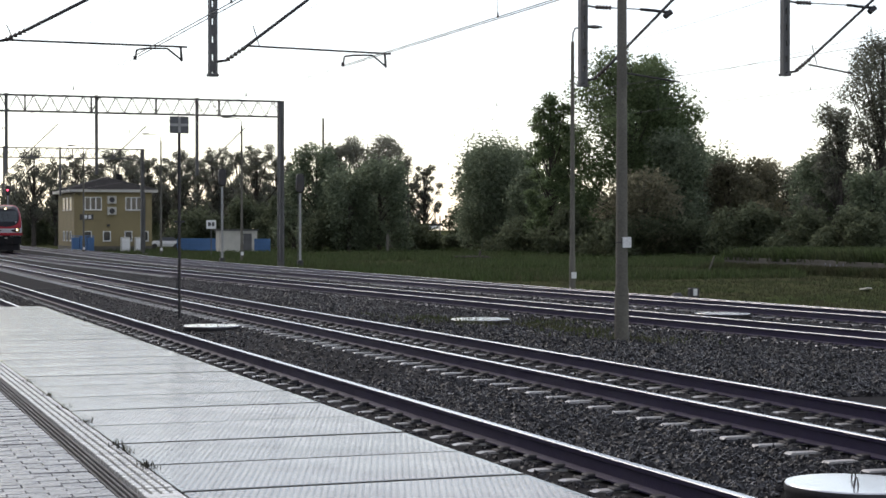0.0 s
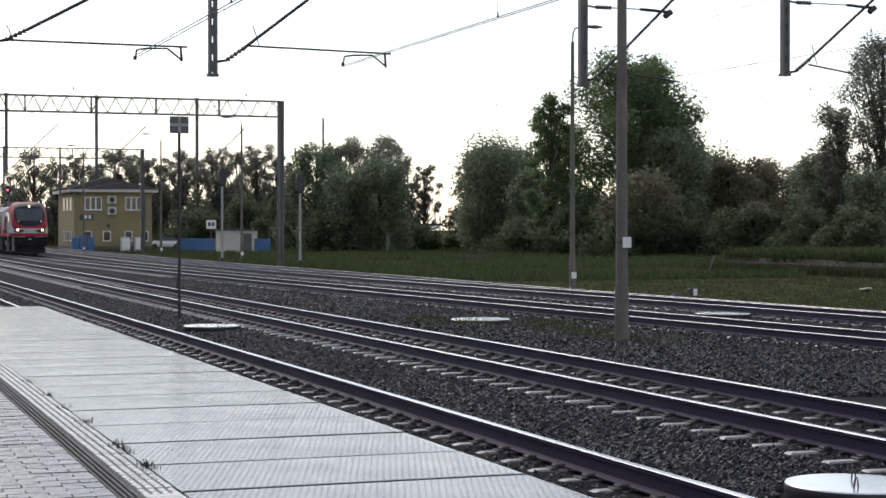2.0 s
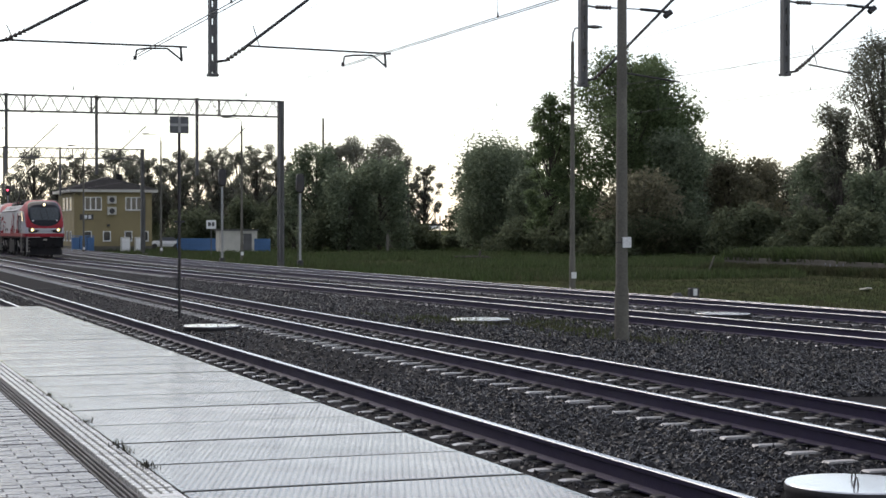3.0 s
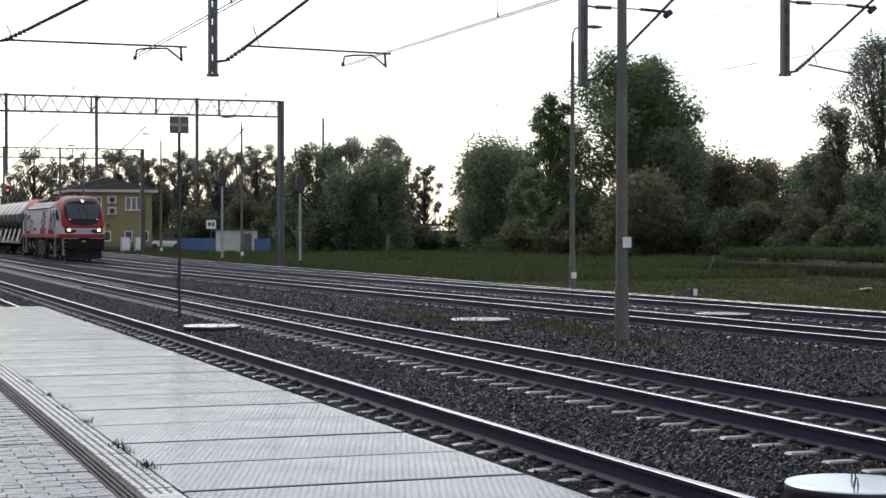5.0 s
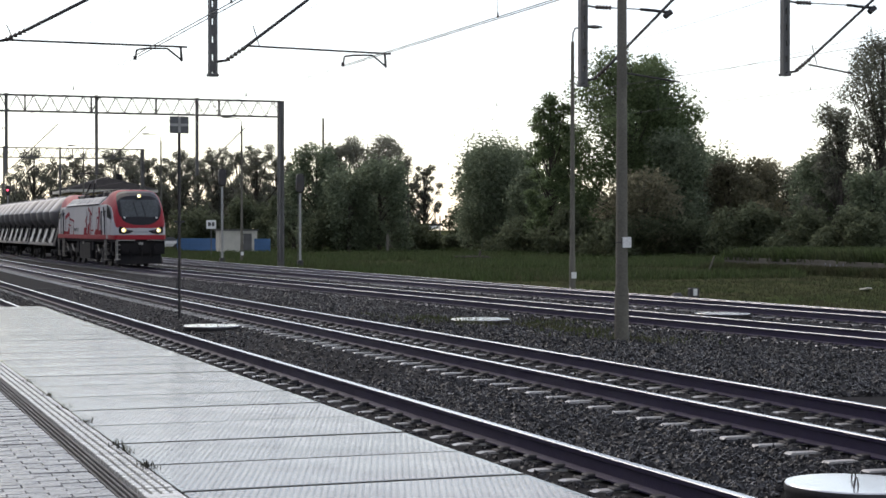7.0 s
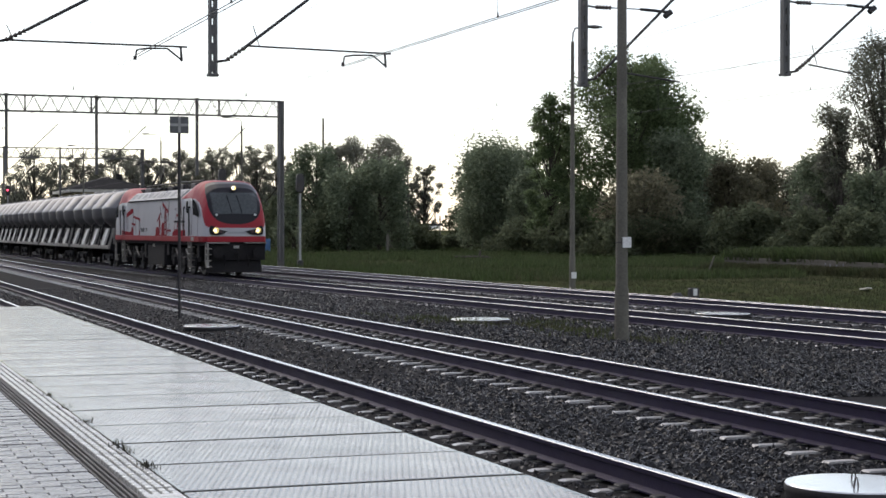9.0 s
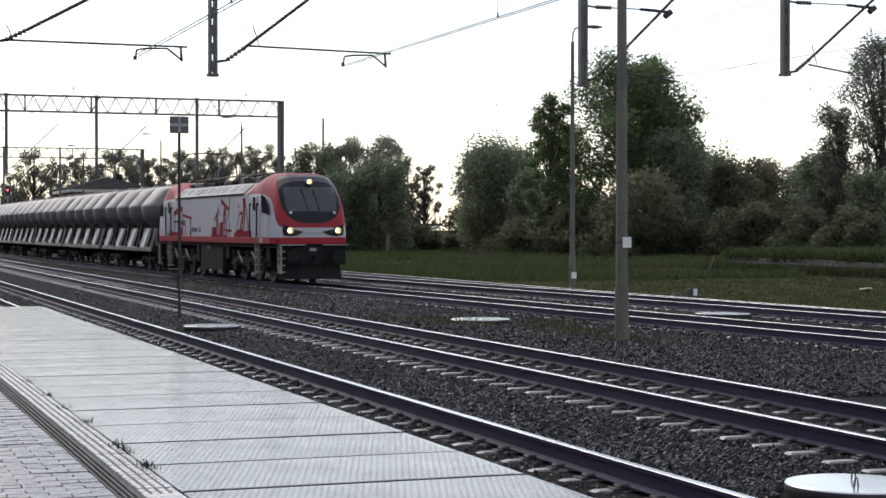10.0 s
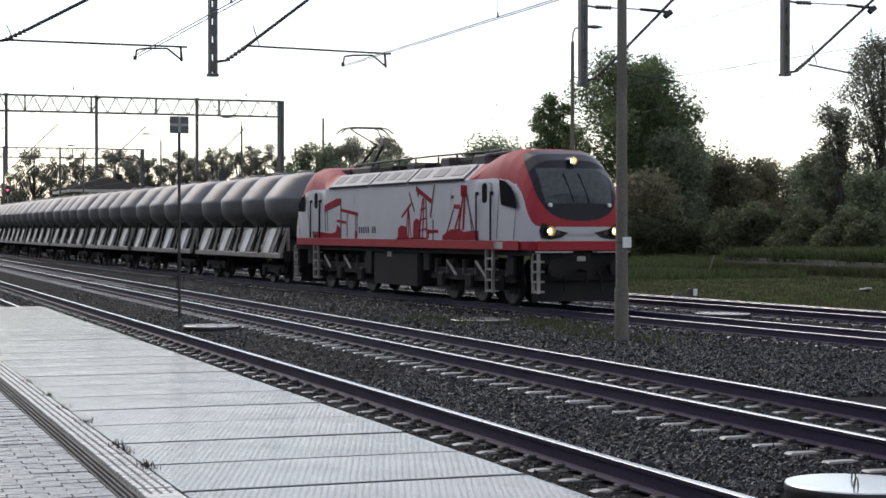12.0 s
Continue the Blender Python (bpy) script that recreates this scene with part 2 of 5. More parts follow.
def sleeper_mesh():
    s = Shape()

    def ring(y, h, w):
        return [(y, -w, -0.2), (y, w, -0.2), (y, w * 0.86, h), (y, -w * 0.86, h)]
    s.loft([ring(-1.25, -0.02, 0.062), ring(-1.22, 0.0, 0.062), ring(-0.45, 0.0, 0.062), ring(-0.3, -0.035, 0.06), ring(0.3, -0.035, 0.06), ring(0.45, 0.0, 0.062), ring(1.22, 0.0, 0.062), ring(1.25, -0.02, 0.062)], False)
    return s.mesh("sleeper")


SLEEPER = sleeper_mesh()
SLEEPER.materials.append(M_SLEEPER)


def clip_shape(s, x, y, z, nx, ny):
    for sx in (-1, 1):
        cx, cy = x + nx * 0.1 * sx, y + ny * 0.1 * sx
        s.box(cx - 0.05, cx + 0.05, cy - 0.055, cy + 0.055, z - 0.19, z - 0.145, 0.012)
        cx, cy = x + nx * 0.16 * sx, y + ny * 0.16 * sx
        s.box(cx - 0.035, cx + 0.035, cy - 0.07, cy + 0.07, z - 0.19, z - 0.168, 0.01)


def track(name, label, fx, z, y0, y1, near=(0, 0), phase=0.0, y_far=330):
    tr = thing(name, label, "railway track", kind="structure")
    ys = [y0 + (y1 - y0) * i / 60 for i in range(61)]
    for side in (-1, 1):
        g = lambda y, side=side: fx(y) + side * GAUGE / 2
        r = part("rail", rail_shape(g, z, ys, WEB), M_RAIL, tr, "dark rusty steel rail")
        part("rail_head", rail_shape(g, z + 0.001, ys, HEAD), M_RAILTOP, r, "polished bright running surface")
    clips, far = Shape(), Shape()
    y = y0 + 0.3 + phase
    while y < min(y1, y_far):
        d = fx(y + 0.5) - fx(y - 0.5)
        turn = -math.degrees(math.atan(d))
        if near[0] <= y <= near[1]:
            part("sleeper", SLEEPER, M_SLEEPER, tr, at=pose(fx(y), y, z - 0.184 + random.uniform(-0.008, 0.005), random.uniform(-0.4, 0.4), 0, turn + random.uniform(-0.6, 0.6)))
            if y < 60:
                for side in (-1, 1):
                    clip_shape(clips, fx(y) + side * GAUGE / 2, y, z, 1, -d)
        else:
            m = pose(fx(y), y, z - 0.178, 0, 0, turn)
            far.add([m @ v.co for v in SLEEPER.vertices], [tuple(p.vertices) for p in SLEEPER.polygons])
        y += 0.6
    if clips.v:
        tagged(part("rail_clips", clips, M_DARKSTEEL, tr), kind="stuff")
    if far.v:
        tagged(part("far_sleepers", far, M_SLEEPER, tr), kind="stuff")
    return tr


track("track_1", "platform track with concrete sleepers and rusty rails", lambda y: X_1, 0.0, -30, 330, (6, 120), 0.15)
track("track_2", "straight second track with pale concrete sleepers", lambda y: X_2, 0.0, -30, 330, (6, 140), 0.4)
track("track_3", "curving third track on dark ballast", x_3, Z_LOW, -10, 330, (20, 120))
track("track_4", "farther curving track beside the grass", x_4, Z_LOW, -10, 330, (24, 100))


def x_siding(y):
    t = min(1, max(0, (y - 40) / 45))
    return x_4(y) + 0.75 + 0.85 + 1.2 * t * t * (3 - 2 * t)


siding = thing("siding_rail", "old rusty siding rail lying along the grass edge", "rail", kind="structure")
sys_ = [20 + 2.5 * i for i in range(70)]
part("rail", rail_shape(x_siding, Z_LOW - 0.04, sys_, WEB), M_RAIL, siding)
part("rail_head", rail_shape(x_siding, Z_LOW - 0.039, sys_, HEAD), M_RAILTOP, siding)

# ---- platform ----
P_Z, P_EDGE, P_END = 0.5, 3.5, 30.0
plat = thing("platform", "low concrete station platform paved with studded plates", "platform", kind="structure")
part("core", Shape().box(-8, P_EDGE - 0.06, -15, P_END - 0.05, -0.6, P_Z - 0.06), M_PLATFORM, plat)
X_PL0 = 1.67
part("joint_bed", Shape().box(0.3, P_EDGE - 0.1, -15, P_END - 0.1, P_Z - 0.059, P_Z - 0.03), M_JOINT, plat, "dark joint bedding")


def stud_plate():
    """A paving plate with staggered rows of small raised studs."""
    s = Shape().box(0, P_EDGE - X_PL0 - 0.008, 0.019, 0.981, -0.06, 0, 0.004)
    for j in range(17):
        for i in range(49):
            x, y = 0.03 + 0.036 * i + (0.018 if j % 2 else 0.0), 0.06 + 0.055 * j
            vs = [(x + a * (0.0135 - q), y + b * (0.024 - q), h) for q, h in ((0.0, -0.0005), (0.002, 0.0012)) for a, b in ((-1, -1), (1, -1), (1, 1), (-1, 1))]
            s.add(vs, [(4, 5, 6, 7), (0, 1, 5, 4), (1, 2, 6, 5), (2, 3, 7, 6), (3, 0, 4, 7)])
    me = s.mesh("plate")
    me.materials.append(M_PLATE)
    return me


STUDS = stud_plate()
for i in range(-22, 22):
    y = 8.38 + i - 1
    if y + 1 <= P_END + 0.4:
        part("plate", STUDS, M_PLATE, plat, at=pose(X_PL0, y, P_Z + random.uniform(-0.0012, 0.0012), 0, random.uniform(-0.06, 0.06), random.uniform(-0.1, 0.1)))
TACT = Shape()
for k in range(4):
    TACT.box(0.01 + k * 0.049, 0.042 + k * 0.049, 0.015, 0.085, -0.05, 0.003, 0.004)
TACT = TACT.mesh("tactile_tile")
TACT.materials.append(M_TACTILE)
far_t = Shape()
for i in range(-230, 216):
    y = 8.38 + i * 0.1
    if 0 <= i < 150:
        part("tactile_tile", TACT, M_TACTILE, plat, at=pose(1.47, y, P_Z - 0.004 + random.uniform(-0.003, 0.001)))
    elif y < P_END - 0.1:
        far_t.box(1.474, 1.655, y + 0.006, y + 0.094, P_Z - 0.05, P_Z - 0.002)
tagged(part("tactile_strip", far_t, M_TACTILE, plat), kind="stuff")
for k in range(4):
    part("channel_bar", Shape().box(1.352 + k * 0.03, 1.365 + k * 0.03, -15, P_END - 0.1, P_Z - 0.05, P_Z - 0.004, 0.004), M_STEEL, plat, "dark drain channel bar")
PAVER = Shape().box(0.003, 0.197, 0.003, 0.097, -0.06, 0, 0.0025).mesh("paver")
PAVER.materials.append(M_PAVER)
rest = Shape()
for j in range(-220, 220):
    for i in range(5):
        x, y = 1.345 - 0.2 * (i + 1) - (0.1 if j % 2 else 0.0), 7.4 + j * 0.1
        if i == 0 and j % 2 and y < P_END - 0.2:
            rest.box(1.249, 1.341, y + 0.004, y + 0.096, P_Z - 0.06, P_Z - 0.003)
        if 0 <= j < 75 and i < 4:
            part("paver", PAVER, M_PAVER, plat, at=pose(x, y, P_Z - 0.002 + random.uniform(-0.004, 0.002), random.uniform(-0.5, 0.5), random.uniform(-0.4, 0.4), 0))
        elif y < P_END - 0.2:
            rest.box(x + 0.004, x + 0.196, y + 0.004, y + 0.096, P_Z - 0.06, P_Z - 0.003)
tagged(part("paver_field", rest, M_PAVER, plat), kind="stuff")
part("paving", Shape().box(-8, 0.29, -15, P_END - 0.1, P_Z - 0.07, P_Z - 0.012), M_PAVER, plat)

# long wall out of view, added to keep bright horizon sky off glossy sides
M_BLOCKER = material("blocker_dark_grey", (0.07, 0.066, 0.062), 0.9, 0, None, 0.5, 0.5, 8, 0.2)
tagged(part("wall_station", Shape().box(-12.4, -12.0, -40, 330, -0.6, 9.0), M_BLOCKER), "plain dark grey wall out of view, added to block the sky from reflections", "wall", kind="structure")

# ---- overhead line ----
M_INSUL = material("insulator_brown", (0.06, 0.045, 0.04), 0.35, 0, None, 8, 0.4, 60, 0)


def lattice_beam(th, x0, x1, y, z0, z1, w=0.35, step=0.95):
    """A truss across the tracks: four chords and crossed lacing on both faces."""
    for yy in (y - w / 2, y + w / 2):
        for z in (z0, z1):
            part("chord", Shape().box(x0, x1, yy - 0.04, yy + 0.04, z - 0.045, z + 0.045), M_STEEL, th)
    n = max(1, round((x1 - x0) / step))
    lac = Shape()
    for i in range(n):
        a, b = x0 + (x1 - x0) * i / n, x0 + (x1 - x0) * (i + 1) / n
        for yy in (y - w / 2, y + w / 2):
            lac.tube((a, yy, z0), ((a + b) / 2, yy, z1), 0.022, n=4)
            lac.tube(((a + b) / 2, yy, z1), (b, yy, z0), 0.022, n=4)
            if i % 4 == 0:
                lac.box(a - 0.03, a + 0.03, yy - 0.03, yy + 0.03, z0, z1)
    part("lacing", lac, M_STEEL, th)


def lattice_leg(th, x, y, z0, z1, w=0.5):
    s = Shape()
    for dx in (-w / 2, w / 2):
        for dy in (-0.2, 0.2):
            s.box(x + dx - 0.045, x + dx + 0.045, y + dy - 0.045, y + dy + 0.045, z0, z1)
    n = int((z1 - z0) / 0.6)
    for i in range(n):
        a, b = z0 + (z1 - z0) * i / n, z0 + (z1 - z0) * (i + 1) / n
        for dy in (-0.2, 0.2):
            s.tube((x - w / 2, y + dy, a if i % 2 else b), (x + w / 2, y + dy, b if i % 2 else a), 0.02, n=4)
    s.box(x - w / 2 + 0.05, x + w / 2 - 0.05, y - 0.02, y + 0.02, z0, z1)
    part("leg", s, M_STEEL, th)
    part("leg_footing", Shape().box(x - 0.5, x + 0.5, y - 0.4, y + 0.4, z0 - 0.5, z0 + 0.12, 0.03), M_POLE, th, "concrete footing")


def drop_post(th, x, y, z0, z1, w=0.15, solid=False):
    """Two channels with batten plates between them."""
    s = Shape()
    s.box(x - w / 2, x - w / 2 + 0.045, y - 0.07, y + 0.07, z0, z1)
    s.box(x + w / 2 - 0.06, x + w / 2, y - 0.07, y + 0.07, z0, z1)
    z = z0 + 0.05
    while z < z1 - 0.1:
        s.box(x - w / 2 + 0.03, x + w / 2 - 0.03, y - 0.06, y + 0.06, z, z + 0.2)
        z += 0.32
    if solid:
        s.box(x - w / 2 + 0.03, x + w / 2 - 0.03, y - 0.05, y + 0.05, z0, z1)
    p = part("drop_post", s, M_STEEL, th, "grey battened steel drop post")
    part("foot_plate", Shape().box(x - w / 2 - 0.02, x + w / 2 + 0.02, y - 0.09, y + 0.09, z0 - 0.03, z0 + 0.02), M_STEEL, p)


def insulator(s, a, b):
    a, b = Vector(a), Vector(b)
    n = 5
    for i in range(n):
        p, q = a.lerp(b, (i + 0.15) / n), a.lerp(b, (i + 0.75) / n)
        s.tube(p, q, 0.028, 0.05, 8)
    s.tube(a, b, 0.02, n=6)


def cantilever(x, y, z, reach, rise, bar0, bar1, registration=True, strut=True, lift=(0.17, 0.02), group="cantilever arms on the overhead gantry"):
    """Arm hung on a drop post at x; z: height of its lower hinge."""
    th = thing("cantilever_arm", "dark steel catenary cantilever arm with brown insulators", "overhead line arm", group=group)
    s = Shape()
    d = Vector((reach, 0, rise)).normalized()
    o = Vector((x + 0.08, y, z))
    s.tube(o, o + Vector((0.16, 0, 0.02)), 0.025, n=6)
    h = o + Vector((0.16, 0, 0.02))
    s.tube(h + d * 0.42, Vector((x + reach, y, z + rise)), 0.03, n=8)
    part("tube", s, M_DARKSTEEL, th)
    i = Shape()
    insulator(i, h, h + d * 0.42)
    part("insulator", i, M_INSUL, th, "ribbed brown insulator")
    if strut:
        zt = z + 1.42
        xt = x + 0.24 + (zt - z) * reach / rise
        i2, s2 = Shape(), Shape()
        insulator(i2, (x + 0.25, y, zt), (x + 0.6, y, zt))
        part("insulator", i2, M_INSUL, th, "ribbed brown insulator")
        s2.tube((x + 0.6, y, zt), (xt - 0.5, y, zt), 0.012, n=5)
        s2.tube((xt - 0.6, y, zt), (xt, y, zt - 0.03), 0.03, n=6)
        part("stay", s2, M_DARKSTEEL, th)
        part("stay_bracket", Shape().tube((x + 0.08, y, zt + 0.02), (x + 0.25, y, zt), 0.02, n=6), M_DARKSTEEL, th)
        part("clamp", Shape().tube((xt - 0.07, y, zt - 0.12), (xt + 0.07, y, zt - 0.02), 0.06, n=8), M_DARKSTEEL, th)
    b = Shape()
    za, zb = z + lift[0], z + lift[1]
    b.tube((x + bar0, y, za), (x + bar1, y, zb), 0.018, n=6)
    b.tube((x + bar0 + 0.2, y, za), (x + bar0 + 0.08, y, za + 0.42 * rise / reach * 1.2), 0.01, n=5)
    if registration:
        e = x + bar1
        b.tube((e - 0.12, y, zb + 0.01), (e - 0.1, y, zb - 0.26), 0.022, n=6)
        b.path([(e - 0.12, y, zb - 0.22), (e - 0.36, y, zb - 0.04), (e - 0.72, y, zb - 0.05), (e - 0.9, y, zb - 0.08), (e - 0.93, y, zb - 0.24)], 0.017)
        b.tube((e - 0.93, y, zb - 0.26), (e - 0.93, y, zb - 0.19), 0.03, n=6)
    part("registration_arm", b, M_DARKSTEEL, th)
    return th


GY = 30.5
near_gantry = thing("overhead_gantry", "grey steel overhead line gantry with drop posts over the tracks", "gantry", group="overhead line gantries")
lattice_beam(near_gantry, -6.0, 33.0, GY, 7.9, 8.8)
lattice_leg(near_gantry, 33.0, GY, -0.6, 8.8)
lattice_leg(near_gantry, -6.0, GY, 0.5, 8.8)
for x, z in ((2.75, 4.72), (6.63, 4.56), (13.9, 4.58), (18.38, 4.92)):
    drop_post(near_gantry, x, GY, z, 7.9)
cantilever(2.75, GY, 5.02, 3.4, 1.75, 0.2, 3.42, lift=(0.03, 0.02))
cantilever(6.63, GY, 4.8, 3.4, 2.45, 0.66, 3.36, lift=(0.3, 0.25))
cantilever(13.9, GY, 4.68, 3.2, 2.85, 0.85, 2.1, False)
cantilever(18.38, GY, 4.97, 3.2, 2.5, 0.55, 1.6, False)


def far_gantry(y, x0, x1, drops, z0=8.55, z1=9.47):
    g = thing("overhead_gantry", "grey lattice steel portal gantry across the tracks", "gantry", group="overhead line gantries")
    lattice_beam(g, x0, x1, y, z0, z1)
    lattice_leg(g, x1, y, -0.65, z1 + 0.05, 0.22)
    lattice_leg(g, x0, y, -0.65, z1, 0.22)
    for x in drops:
        drop_post(g, x, y, 5.0, z1 + 0.1, 0.17, True)
        cantilever(x, y, 5.25, 2.9, 2.6, 0.6, 1.9, True, False)
    return g


fg = far_gantry(101.0, -4.0, 26.1, (10.0, 15.1, 21.0))
far_gantry(166.0, -4.0, 29.2, (11.5, 16.2, 21.4))


def wire_pair(x0, y0, x1, y1, zc, zm, double=True, r=0.008):
    """One span: contact wire, sagging messenger and droppers."""
    th = thing("catenary_span", "thin dark overhead contact and messenger wires", "overhead wire", group="overhead wires")
    for dx in ((-0.02, 0.06) if double else (0,)):
        part("contact_wire", Shape().tube((x0 + dx, y0, zc), (x1 + dx, y1, zc), r, n=4), M_WIRE, th)
    ms, dr, n = Shape(), Shape(), 14
    at = lambda t: Vector((x0 + (x1 - x0) * t, y0 + (y1 - y0) * t, zm - 0.95 * 4 * t * (1 - t)))
    ms.loft([[at(i / n) + Vector((0.7 * r * a, 0, 0.7 * r * b)) for a, b in ((1, 0), (0, 1), (-1, 0), (0, -1))] for i in range(n + 1)])
    part("messenger_wire", ms, M_WIRE, th)
    for i in range(1, 9):
        p = at(i / 9)
        dr.tube((p.x, p.y, zc), p, 0.005, n=3)
        dr.tube((p.x, p.y, zc + 0.0), (p.x, p.y, zc + 0.08), 0.02, 0.008, 5)
    tagged(part("dropper_set", dr, M_WIRE, th), kind="stuff")


for xa, zc in ((5.23, 4.84), (9.1, 4.81)):
    wire_pair(xa, -38.0, xa, GY, zc, zc + 1.45)
    wire_pair(xa, GY, xa, 101.0, zc, zc + 1.45, True, 0.004)
    wire_pair(xa, 101.0, xa, 166.0, zc, zc + 1.45, True, 0.004)
for fx in (x_3, x_4):
    wire_pair(fx(-20), -38.0, fx(GY), GY, 5.35, 6.75, False, 0.007)
    wire_pair(fx(GY), GY, fx(101), 101.0, 5.35, 6.75, False, 0.007)
    wire_pair(fx(101), 101.0, fx(166), 166.0, 5.35, 6.75, False, 0.007)


# ---- poles and signals ----
def concrete_pole(x, y, z0, z1, r0, r1, label, plate_z=None, plate=(0.17, 0.2)):
    th = thing("concrete_pole", label, "pole")
    s = Shape()
    s.lathe([(r0, z0 - 0.4), (r0, z0 + 1.0), (r0 * 0.86, z0 + 1.05), (r1, z1), (r1 * 0.6, z1 + 0.03)], 14, (x, y, 0))
    part("shaft", s, M_POLE, th)
    if plate_z is not None:
        b = part("label_plate", Shape().box(x - 0.04, x - 0.04 + plate[0], y - r0 - 0.02, y - r0 + 0.02, plate_z - plate[1] / 2, plate_z + plate[1] / 2), M_WHITE, th, "small white enamel plate")
        part("plate_band", Shape().lathe([(r0 * 0.9, plate_z - 0.01), (r0 * 0.9, plate_z + 0.01)], 14, (x, y, 0)), M_DARKSTEEL, th)
    return th


concrete_pole(14.42, 29.85, -0.36, 9.2, 0.135, 0.075, "tall tapered grey concrete pole beside the middle track", 1.54)


def street_lamp(x, y, z0, z1, arm=(0.6, -0.1), head=True):
    th = thing("street_lamp", "tall grey concrete lamp post with one curved luminaire arm", "street lamp", group="yard lamp posts")
    s = Shape().lathe([(0.13, z0 - 0.3), (0.12, z0 + 1.3), (0.1, z0 + 1.35), (0.07, z1 - 0.6)], 12, (x, y, 0))
    part("shaft", s, M_POLE, th)
    part("pale_plate", Shape().box(x - 0.1, x + 0.12, y - 0.14, y - 0.12, z0 + 0.45, z0 + 0.7), M_WHITE, th, "small pale plate")
    a = Shape()
    pts = [(x, y, z1 - 0.7), (x + arm[0] * 0.03, y, z1 - 0.25), (x + arm[0] * 0.2, y, z1 - 0.05), (x + arm[0], y + arm[1], z1)]
    a.path(pts, 0.03)
    part("arm", a, M_STEEL, th)
    sg = 1 if arm[0] > 0 else -1
    hx = x + arm[0]
    h = Shape()
    rings = []
    for t, w, u in ((0, 0.05, 0.03), (0.15, 0.12, 0.06), (0.45, 0.15, 0.08), (0.7, 0.1, 0.04), (0.78, 0.03, 0.01)):
        rings.append([(hx + sg * (t - 0.1), y + arm[1] + w * math.cos(k * math.pi / 4), z1 + 0.02 + u * math.sin(k * math.pi / 4)) for k in range(8)])
    h.loft(rings)
    part("luminaire", h, M_STEEL, th, "flat grey street light head")
    return th


street_lamp(28.2, 62.87, -0.62, 9.85)
street_lamp(29.94, 127.6, -0.62, 10.2, (-0.9, 0))
street_lamp(29.46, 157.8, -0.62, 10.5, (-1.1, 0))
street_lamp(23.8, 167.5, -0.62, 9.8, (-0.9, 0))


def pole_mast(x, y, z1, r=0.14):
    th = thing("utility_pole", "weathered dark utility pole among the trees", "pole")
    part("shaft", Shape().lathe([(r * 1.2, -0.9), (r, 2.5), (r * 0.75, z1)], 8, (x, y, 0)), M_POLE, th)


pole_mast(66.9, 235.0, 17.5, 0.2)
pole_mast(58.4, 172.6, 8.0, 0.12)

# sign seen from behind
sg = thing("track_sign", "dark square sign on a thin post, seen from behind", "sign", pose(7.58, 38.4, -0.24))
part("post", Shape().tube((0, 0, -0.3), (0, 0, 4.55), 0.034, n=10), M_DARKSTEEL, sg)
brd = part("board", Shape().box(-0.215, 0.215, -0.006, 0.006, 4.18, 4.56), material("sign_back_grey", (0.12, 0.125, 0.13), 0.5, 0.3), sg, "grey unpainted sign back")
part("bracket", Shape().box(-0.205, 0.205, -0.03, -0.008, 4.34, 4.40).box(-0.03, 0.03, -0.034, -0.0305, 4.19, 4.55), material("bracket_pale", (0.34, 0.34, 0.33), 0.5, 0.2), brd)
part("ladder_step", Shape().box(-0.12, 0.12, -0.02, 0.02, 2.18, 2.22), M_DARKSTEEL, sg)

M_RED_LAMP = material("signal_red_lit", (0.5, 0.02, 0.03), 0.3, 0, None, 4, 0.2, 30, 0, emit=(1.0, 0.05, 0.12, 6.0))


M_MAST = material("mast_pale_grey", (0.34, 0.34, 0.33), 0.6, 0.1, (0.22, 0.22, 0.21), 1.5, 0.6, 20, 0.1)


def signal(x, y, h, lit=False):
    th = thing("railway_signal", "lit red railway colour-light signal on a pale mast" if lit else "dark-headed railway signal on a pale grey mast, seen from behind", "railway signal", pose(x, y, -0.62), "railway signals")
    part("mast", Shape().lathe([(0.09, -0.2), (0.085, 2.0), (0.075, h - 1.2)], 10), M_MAST, th)
    hd = Shape()
    ring = lambda yy, g: [(math.copysign(abs(math.cos(k * math.pi / 8)) ** 0.6, math.cos(k * math.pi / 8)) * 0.27 * g, yy, h - 0.55 + math.copysign(abs(math.sin(k * math.pi / 8)) ** 0.6, math.sin(k * math.pi / 8)) * 0.62 * g) for k in range(16)]
    hd.loft([ring(-0.16, 0.9), ring(-0.12, 1.0), ring(0.12, 1.0), ring(0.16, 0.95)], False)
    head = part("signal_head", hd, M_DARKSTEEL, th, "dark signal head with rounded backboard")
    if lit:
        part("lens", Shape().lathe([(0.11, -0.19), (0.11, -0.17)], 14, (0, 0, h - 0.55), "y"), M_RED_LAMP, head, "glowing red lens")
    part("ladder", Shape().tube((-0.12, 0.2, 0), (-0.12, 0.12, h - 1.2), 0.015, n=5).tube((0.12, 0.2, 0), (0.12, 0.12, h - 1.2), 0.015, n=5), M_STEEL, th)
    part("base_box", Shape().box(-0.18, 0.18, -0.15, 0.15, -0.1, 0.4, 0.04), M_DARKSTEEL, th)
    return th


signal(26.63, 119.5, 6.6)
signal(29.35, 108.6, 5.95)
signal(21.03, 210.8, 7.6, True)

# white board on a short post
nb = thing("notice_board", "small white notice board on a short grey post", "sign", pose(33.8, 156.3, -0.62))
part("post", Shape().tube((0, 0, -0.2), (0, 0, 2.5), 0.05, n=8), M_STEEL, nb)
b = part("board", Shape().box(-0.45, 0.45, -0.07, -0.04, 2.45, 3.25), M_WHITE, nb, "white board")
